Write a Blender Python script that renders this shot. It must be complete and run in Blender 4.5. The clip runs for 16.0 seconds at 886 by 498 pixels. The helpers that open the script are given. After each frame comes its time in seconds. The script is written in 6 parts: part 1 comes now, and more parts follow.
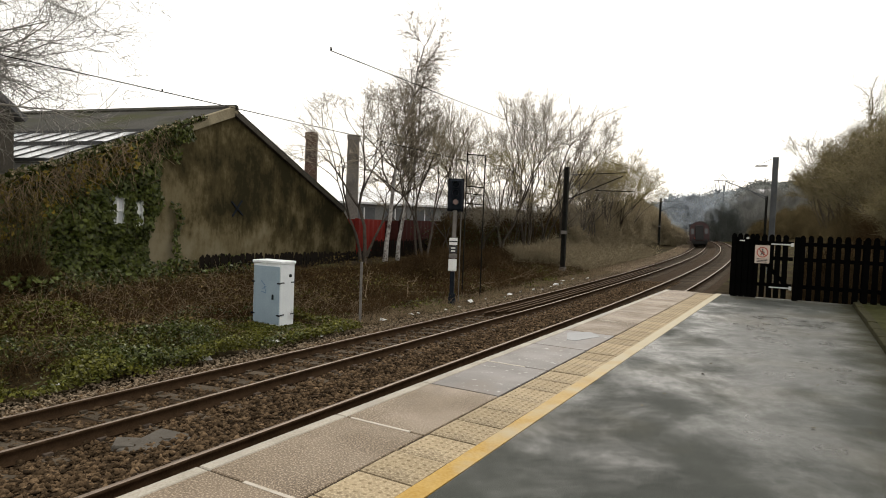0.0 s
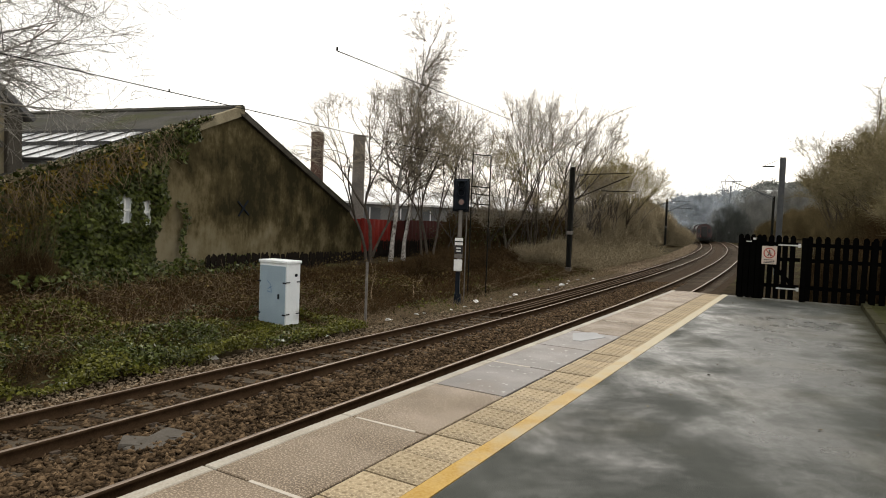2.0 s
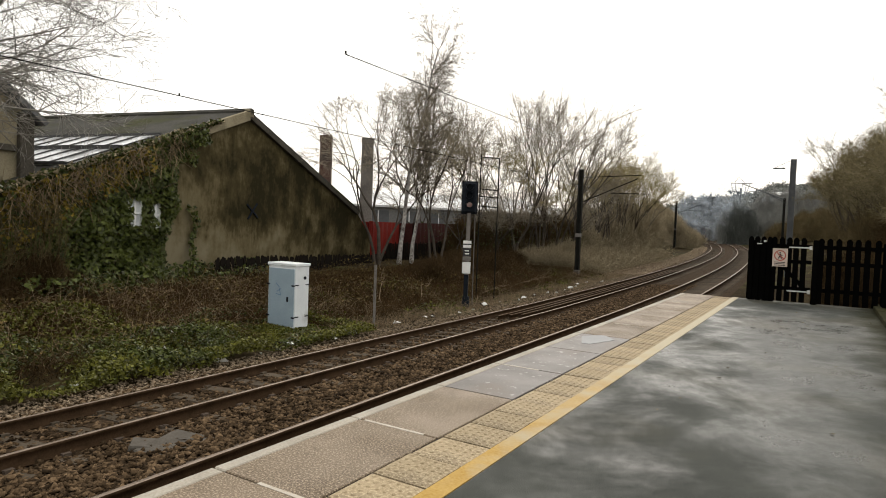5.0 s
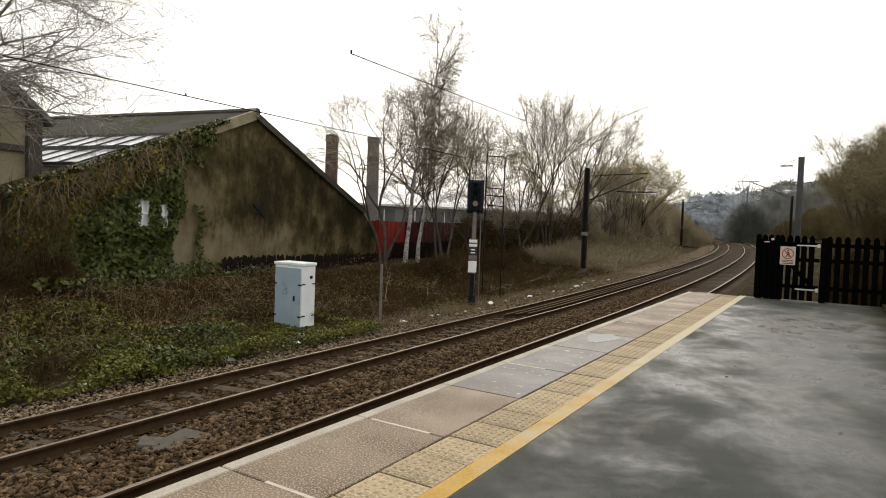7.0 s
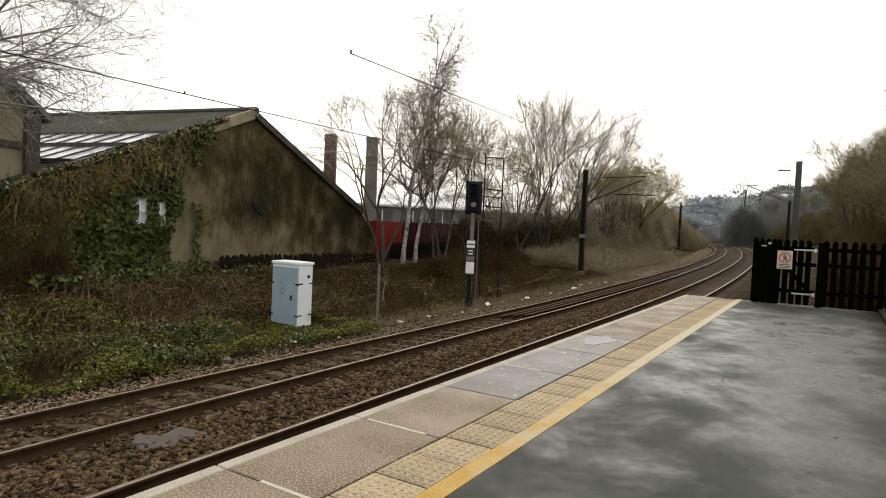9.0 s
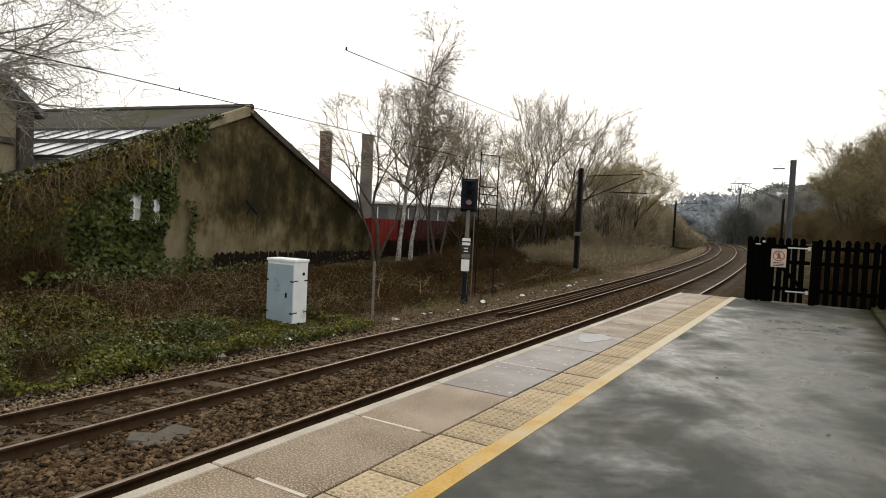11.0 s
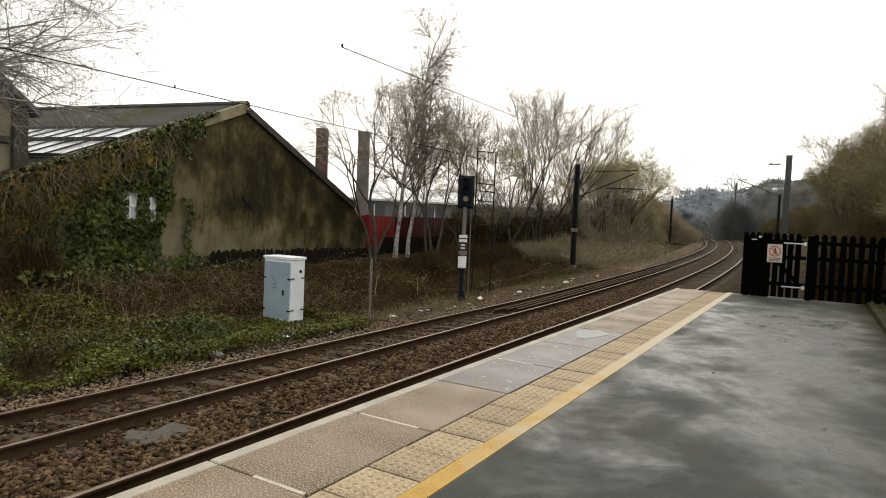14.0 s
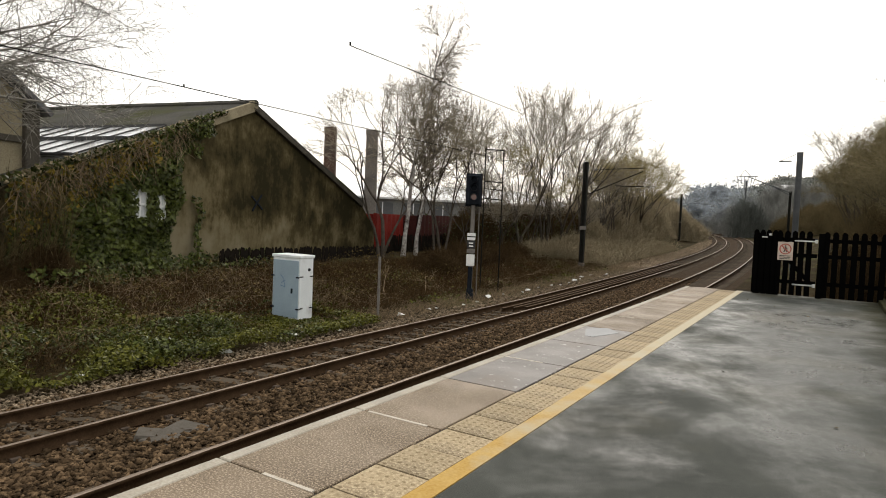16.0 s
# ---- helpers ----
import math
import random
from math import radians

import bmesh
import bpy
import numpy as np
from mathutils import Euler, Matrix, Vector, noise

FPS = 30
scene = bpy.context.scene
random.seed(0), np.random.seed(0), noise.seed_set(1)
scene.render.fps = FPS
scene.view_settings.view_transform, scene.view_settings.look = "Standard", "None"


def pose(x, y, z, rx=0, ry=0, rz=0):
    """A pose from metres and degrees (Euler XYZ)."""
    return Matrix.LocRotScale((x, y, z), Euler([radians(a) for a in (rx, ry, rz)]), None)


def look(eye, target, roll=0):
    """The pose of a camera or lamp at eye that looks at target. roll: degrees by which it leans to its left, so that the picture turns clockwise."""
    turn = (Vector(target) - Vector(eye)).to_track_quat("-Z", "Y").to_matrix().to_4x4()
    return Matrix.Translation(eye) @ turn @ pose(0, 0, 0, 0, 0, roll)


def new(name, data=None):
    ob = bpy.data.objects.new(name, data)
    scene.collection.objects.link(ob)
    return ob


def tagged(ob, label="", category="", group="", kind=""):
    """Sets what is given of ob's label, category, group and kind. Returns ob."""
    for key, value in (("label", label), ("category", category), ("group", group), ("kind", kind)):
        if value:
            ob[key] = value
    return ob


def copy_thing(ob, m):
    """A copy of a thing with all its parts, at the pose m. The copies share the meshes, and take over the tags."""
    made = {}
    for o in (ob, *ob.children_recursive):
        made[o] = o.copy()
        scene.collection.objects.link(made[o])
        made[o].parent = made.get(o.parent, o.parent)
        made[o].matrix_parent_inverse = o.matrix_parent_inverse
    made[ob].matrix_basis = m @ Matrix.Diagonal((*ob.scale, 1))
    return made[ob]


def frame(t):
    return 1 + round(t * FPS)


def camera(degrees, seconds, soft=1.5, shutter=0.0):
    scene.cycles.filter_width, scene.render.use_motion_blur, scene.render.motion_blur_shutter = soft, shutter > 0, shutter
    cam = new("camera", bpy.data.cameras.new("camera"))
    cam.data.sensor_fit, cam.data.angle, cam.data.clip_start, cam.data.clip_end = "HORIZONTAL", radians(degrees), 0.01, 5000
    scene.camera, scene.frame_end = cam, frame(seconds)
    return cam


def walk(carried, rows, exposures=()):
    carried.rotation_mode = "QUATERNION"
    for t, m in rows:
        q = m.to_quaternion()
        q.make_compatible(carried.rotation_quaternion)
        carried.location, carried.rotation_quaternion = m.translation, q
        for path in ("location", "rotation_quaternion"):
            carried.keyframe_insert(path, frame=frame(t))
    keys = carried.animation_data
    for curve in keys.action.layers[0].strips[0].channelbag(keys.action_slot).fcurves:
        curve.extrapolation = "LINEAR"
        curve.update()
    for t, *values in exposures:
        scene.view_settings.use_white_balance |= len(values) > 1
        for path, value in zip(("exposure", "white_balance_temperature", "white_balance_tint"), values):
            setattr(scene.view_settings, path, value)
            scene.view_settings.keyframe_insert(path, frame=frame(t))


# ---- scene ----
cam = camera(71.0, 16.0, soft=1.0)
EYE_Z = 1.55
TURNS = [
    (0.0, 87.619, -2.132, 29.859), (0.5, 87.702, -2.065, 30.144), (1.0, 87.617, -2.097, 29.878),
    (1.5, 87.687, -2.179, 30.350), (2.0, 87.609, -2.238, 30.372), (2.5, 87.714, -2.279, 30.608),
    (3.0, 87.918, -2.194, 30.791), (3.5, 87.831, -2.178, 30.919), (4.0, 87.763, -2.242, 30.861),
    (6.5, 87.868, -1.993, 31.682), (7.0, 87.710, -1.991, 31.681), (7.5, 87.709, -2.017, 31.736),
    (8.0, 87.775, -2.331, 31.677), (8.5, 87.735, -2.454, 31.719), (9.0, 87.790, -2.572, 31.494),
    (11.5, 87.491, -2.601, 30.986), (12.0, 87.393, -2.402, 30.983), (12.5, 87.325, -2.306, 31.110),
    (13.0, 87.318, -2.248, 30.917), (13.5, 87.104, -2.328, 30.813), (14.0, 87.302, -2.442, 30.779),
    (14.5, 87.245, -2.396, 30.952), (15.0, 87.180, -2.318, 31.204), (15.5, 87.036, -2.226, 31.459),
    (16.0, 87.095, -2.345, 31.527)]
walk(cam, [(t, pose(0, 0, EYE_Z, a, b, c)) for t, a, b, c in TURNS])

# ---- light: a bright overcast sky ----
SUN_EL, SUN_AZ = 38.0, -20.0     # degrees; azimuth from +Y towards +X
world = bpy.data.worlds.new("sky")
scene.world = world
world.use_nodes = True
wn, wl = world.node_tree.nodes, world.node_tree.links
sky = wn.new("ShaderNodeTexSky")
sky.sky_type = "NISHITA"
sky.sun_disc = False
sky.sun_elevation, sky.sun_rotation = radians(SUN_EL), radians(SUN_AZ)
sky.air_density, sky.dust_density, sky.ozone_density = 1.0, 4.0, 1.0
cloud = wn.new("ShaderNodeMix")
cloud.data_type = "RGBA"
cloud.inputs[0].default_value = 0.88
cloud.inputs[7].default_value = (10.6, 10.2, 9.5, 1)
wl.new(sky.outputs[0], cloud.inputs[6])
wl.new(cloud.outputs[2], wn["Background"].inputs[0])
wn["Background"].inputs[1].default_value = 0.14

sun_data = bpy.data.lights.new("sun", "SUN")
sun_data.energy, sun_data.angle, sun_data.color = 1.3, radians(14), (1.0, 0.95, 0.88)
sun = new("sun", sun_data)
az, el = radians(SUN_AZ), radians(SUN_EL)
sun_dir = Vector((math.sin(az) * math.cos(el), math.cos(az) * math.cos(el), math.sin(el)))
sun.matrix_world = look(sun_dir * 50, (0, 0, 0))
scene.view_settings.exposure = 0.0


# ---- materials ----
def mat(name, c1, c2, rough=0.8, scale=4.0, fine=40.0, bump=0.3, depth=0.01, metal=0.0, rand=0.0,
        c3=None, stain=1.2, spec=0.03, rough2=None, speck=None, speck_scale=60.0, speck_at=(0.52, 0.62), coord="Object", island=0.0):
    """A surface of two mixed colours at two scales, with stains of c3, a fine relief and a varied gloss."""
    m = bpy.data.materials.new(name)
    m.use_nodes = True
    n, l = m.node_tree.nodes, m.node_tree.links
    bs = n["Principled BSDF"]
    tc = n.new("ShaderNodeTexCoord")
    src = tc.outputs[coord]
    big, small = n.new("ShaderNodeTexNoise"), n.new("ShaderNodeTexNoise")
    big.inputs["Scale"].default_value, big.inputs["Detail"].default_value = scale, 6
    small.inputs["Scale"].default_value, small.inputs["Detail"].default_value = fine, 4
    l.new(src, big.inputs["Vector"])
    l.new(src, small.inputs["Vector"])
    avg = n.new("ShaderNodeMath")
    avg.operation = "MULTIPLY_ADD"
    avg.inputs[1].default_value = 0.5
    half = n.new("ShaderNodeMath")
    half.operation = "MULTIPLY"
    half.inputs[1].default_value = 0.5
    l.new(small.outputs[0], half.inputs[0])
    l.new(big.outputs[0], avg.inputs[0])
    l.new(half.outputs[0], avg.inputs[2])
    ramp = n.new("ShaderNodeValToRGB")
    ramp.color_ramp.elements[0].position, ramp.color_ramp.elements[1].position = 0.36, 0.64
    ramp.color_ramp.elements[0].color, ramp.color_ramp.elements[1].color = (*c1, 1), (*c2, 1)
    l.new(avg.outputs[0], ramp.inputs[0])
    col = ramp.outputs[0]
    if c3:
        st = n.new("ShaderNodeTexNoise")
        st.inputs["Scale"].default_value, st.inputs["Detail"].default_value = stain, 8
        l.new(src, st.inputs["Vector"])
        r2 = n.new("ShaderNodeValToRGB")
        r2.color_ramp.elements[0].position, r2.color_ramp.elements[1].position = 0.5, 0.66
        l.new(st.outputs[0], r2.inputs[0])
        mx = n.new("ShaderNodeMix")
        mx.data_type = "RGBA"
        mx.inputs[7].default_value = (*c3, 1)
        l.new(r2.outputs[0], mx.inputs[0])
        l.new(col, mx.inputs[6])
        col = mx.outputs[2]
    if speck:
        sp, r3, m3 = n.new("ShaderNodeTexNoise"), n.new("ShaderNodeValToRGB"), n.new("ShaderNodeMix")
        sp.inputs["Scale"].default_value, sp.inputs["Detail"].default_value, sp.inputs["Roughness"].default_value = speck_scale, 2, 0.6
        l.new(src, sp.inputs["Vector"])
        r3.color_ramp.elements[0].position, r3.color_ramp.elements[1].position = speck_at
        l.new(sp.outputs[0], r3.inputs[0])
        m3.data_type = "RGBA"
        m3.inputs[7].default_value = (*speck, 1)
        l.new(r3.outputs[0], m3.inputs[0])
        l.new(col, m3.inputs[6])
        col = m3.outputs[2]
    if rand or island:
        if rand:
            pick = n.new("ShaderNodeObjectInfo").outputs["Random"]
        else:
            pick = n.new("ShaderNodeNewGeometry").outputs["Random Per Island"]
        hsv = n.new("ShaderNodeHueSaturation")
        mp = n.new("ShaderNodeMapRange")
        k = rand or island
        mp.inputs["To Min"].default_value, mp.inputs["To Max"].default_value = 1 - k, 1 + k
        l.new(pick, mp.inputs["Value"])
        l.new(mp.outputs[0], hsv.inputs["Value"])
        l.new(col, hsv.inputs["Color"])
        col = hsv.outputs[0]
    l.new(col, bs.inputs["Base Color"])
    bs.inputs["Metallic"].default_value = metal
    bs.inputs["Specular IOR Level"].default_value = spec
    if rough2 is None:
        bs.inputs["Roughness"].default_value = rough
    else:
        mr = n.new("ShaderNodeMapRange")
        mr.inputs["From Min"].default_value, mr.inputs["From Max"].default_value = 0.35, 0.65
        mr.inputs["To Min"].default_value, mr.inputs["To Max"].default_value = rough, rough2
        l.new(big.outputs[0], mr.inputs["Value"])
        l.new(mr.outputs[0], bs.inputs["Roughness"])
    if bump:
        bp = n.new("ShaderNodeBump")
        bp.inputs["Strength"].default_value, bp.inputs["Distance"].default_value = bump, depth
        l.new(avg.outputs[0], bp.inputs["Height"])
        l.new(bp.outputs[0], bs.inputs["Normal"])
    return m


def wet_asphalt():
    """Dark grey platform asphalt, damp in long patches, green-brown with algae by the back kerb."""
    m = mat("wet_asphalt", (0.013, 0.016, 0.013), (0.042, 0.046, 0.039), 0.7, 1.1, 130, 0.9, 0.004, spec=0.36, speck=(0.085, 0.088, 0.076), speck_scale=110, speck_at=(0.52, 0.72), c3=(0.036, 0.034, 0.021), stain=0.55)
    n, l = m.node_tree.nodes, m.node_tree.links
    bs = n["Principled BSDF"]
    tc, mp, nz, rg = (n.new("ShaderNode" + k) for k in ("TexCoord", "Mapping", "TexNoise", "MapRange"))
    mp.inputs["Scale"].default_value = (0.62, 0.5, 1)
    mp.inputs["Rotation"].default_value = (0, 0, radians(-25))
    nz.inputs["Scale"].default_value, nz.inputs["Detail"].default_value, nz.inputs["Distortion"].default_value, nz.inputs["Roughness"].default_value = 1.3, 12, 0.25, 0.66
    rg.inputs["From Min"].default_value, rg.inputs["From Max"].default_value = 0.41, 0.64
    rg.inputs["To Min"].default_value, rg.inputs["To Max"].default_value = 0.95, 0.27
    l.new(tc.outputs["Object"], mp.inputs["Vector"])
    l.new(mp.outputs[0], nz.inputs["Vector"])
    sep = n.new("ShaderNodeSeparateXYZ")
    l.new(tc.outputs["Object"], sep.inputs[0])
    # the middle of the platform lies lower and holds more water
    ends = []
    for a, b, lo, hi in ((3.0, 8.0, -0.055, 0.06), (12.5, 16.5, 0.0, -0.12)):
        r = n.new("ShaderNodeMapRange")
        r.interpolation_type = "SMOOTHSTEP"
        for key, v in (("From Min", a), ("From Max", b), ("To Min", lo), ("To Max", hi)):
            r.inputs[key].default_value = v
        l.new(sep.outputs[1], r.inputs["Value"])
        ends.append(r.outputs[0])
    level = nz.outputs[0]
    for e in ends:
        q = n.new("ShaderNodeMath")
        l.new(level, q.inputs[0])
        l.new(e, q.inputs[1])
        level = q.outputs[0]
    l.new(level, rg.inputs["Value"])
    # algae along the kerb, with a ragged edge
    rag, add, band, mx = (n.new("ShaderNode" + k) for k in ("TexNoise", "Math", "MapRange", "Mix"))
    rag.inputs["Scale"].default_value, rag.inputs["Detail"].default_value = 1.4, 6
    add.operation = "ADD"
    band.inputs["From Min"].default_value, band.inputs["From Max"].default_value = 0.95, 1.45
    band.inputs["To Min"].default_value, band.inputs["To Max"].default_value = 0.0, 0.9
    mx.data_type = "RGBA"
    mx.inputs[7].default_value = (0.022, 0.022, 0.010, 1)
    l.new(tc.outputs["Object"], rag.inputs["Vector"])
    l.new(sep.outputs[0], add.inputs[0])
    l.new(rag.outputs[0], add.inputs[1])
    l.new(add.outputs[0], band.inputs["Value"])
    l.new(band.outputs[0], mx.inputs[0])
    l.new(bs.inputs["Base Color"].links[0].from_socket, mx.inputs[6])
    l.new(mx.outputs[2], bs.inputs["Base Color"])
    dull, gloss = n.new("ShaderNodeMix"), n.new("ShaderNodeMapRange")
    dull.inputs[3].default_value = 0.97
    l.new(band.outputs[0], dull.inputs[0])
    l.new(rg.outputs[0], dull.inputs[2])
    l.new(dull.outputs[0], bs.inputs["Roughness"])
    gloss.inputs["To Min"].default_value, gloss.inputs["To Max"].default_value = 0.36, 0.05
    l.new(band.outputs[0], gloss.inputs["Value"])
    l.new(gloss.outputs[0], bs.inputs["Specular IOR Level"])
    return m


def line_paint():
    """Yellow line paint, mixed towards pale cream further along the platform."""
    m = mat("yellow_line_paint", (0.34, 0.205, 0.048), (0.44, 0.30, 0.10), 0.55, 4, 50, 0.3, 0.003, c3=(0.36, 0.30, 0.19), stain=1.5)
    n, l = m.node_tree.nodes, m.node_tree.links
    bs = n["Principled BSDF"]
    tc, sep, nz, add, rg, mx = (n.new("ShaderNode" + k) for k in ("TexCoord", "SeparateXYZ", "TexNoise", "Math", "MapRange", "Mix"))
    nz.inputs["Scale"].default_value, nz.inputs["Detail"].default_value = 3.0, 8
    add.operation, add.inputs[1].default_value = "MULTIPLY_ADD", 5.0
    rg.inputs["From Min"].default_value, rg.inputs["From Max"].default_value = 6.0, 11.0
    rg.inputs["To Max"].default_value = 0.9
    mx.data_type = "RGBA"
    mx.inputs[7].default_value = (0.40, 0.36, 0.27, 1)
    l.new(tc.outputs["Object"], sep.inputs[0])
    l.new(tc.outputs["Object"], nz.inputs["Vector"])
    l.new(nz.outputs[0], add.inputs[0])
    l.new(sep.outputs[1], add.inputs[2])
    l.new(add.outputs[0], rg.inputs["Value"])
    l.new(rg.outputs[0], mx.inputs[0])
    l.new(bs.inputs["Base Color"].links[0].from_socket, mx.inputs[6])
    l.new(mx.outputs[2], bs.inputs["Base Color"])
    return m


def plain(name, c, rough=0.6, metal=0.0, spec=0.4, emit=0.0):
    k = 0.8
    m = mat(name, tuple(v * k for v in c), tuple(min(1, v * 1.1) for v in c), rough, 3, 60, 0.1, 0.003, metal, spec=spec)
    if emit:
        b = m.node_tree.nodes["Principled BSDF"]
        b.inputs["Emission Color"].default_value, b.inputs["Emission Strength"].default_value = (*c, 1), emit
    return m


def haze_mat(name, c, alpha):
    m = bpy.data.materials.new(name)
    m.use_nodes = True
    n, l = m.node_tree.nodes, m.node_tree.links
    n.remove(n["Principled BSDF"])
    tr, df, mx = n.new("ShaderNodeBsdfTransparent"), n.new("ShaderNodeBsdfDiffuse"), n.new("ShaderNodeMixShader")
    tl, both = n.new("ShaderNodeBsdfTranslucent"), n.new("ShaderNodeMixShader")
    tl.inputs[0].default_value = (*c, 1)
    l.new(df.outputs[0], both.inputs[1])
    l.new(tl.outputs[0], both.inputs[2])
    tc, nz, mr = n.new("ShaderNodeTexCoord"), n.new("ShaderNodeTexNoise"), n.new("ShaderNodeMapRange")
    nz.inputs["Scale"].default_value, nz.inputs["Detail"].default_value = 0.5, 3
    mr.inputs["From Min"].default_value, mr.inputs["From Max"].default_value = 0.35, 0.7
    mr.inputs["To Min"].default_value, mr.inputs["To Max"].default_value = 0.0, alpha
    df.inputs[0].default_value = (*c, 1)
    l.new(tc.outputs["Object"], nz.inputs["Vector"])
    l.new(nz.outputs[0], mr.inputs["Value"])
    l.new(mr.outputs[0], mx.inputs[0])
    l.new(tr.outputs[0], mx.inputs[1])
    l.new(both.outputs[0], mx.inputs[2])
    l.new(mx.outputs[0], n["Material Output"].inputs[0])
    return m


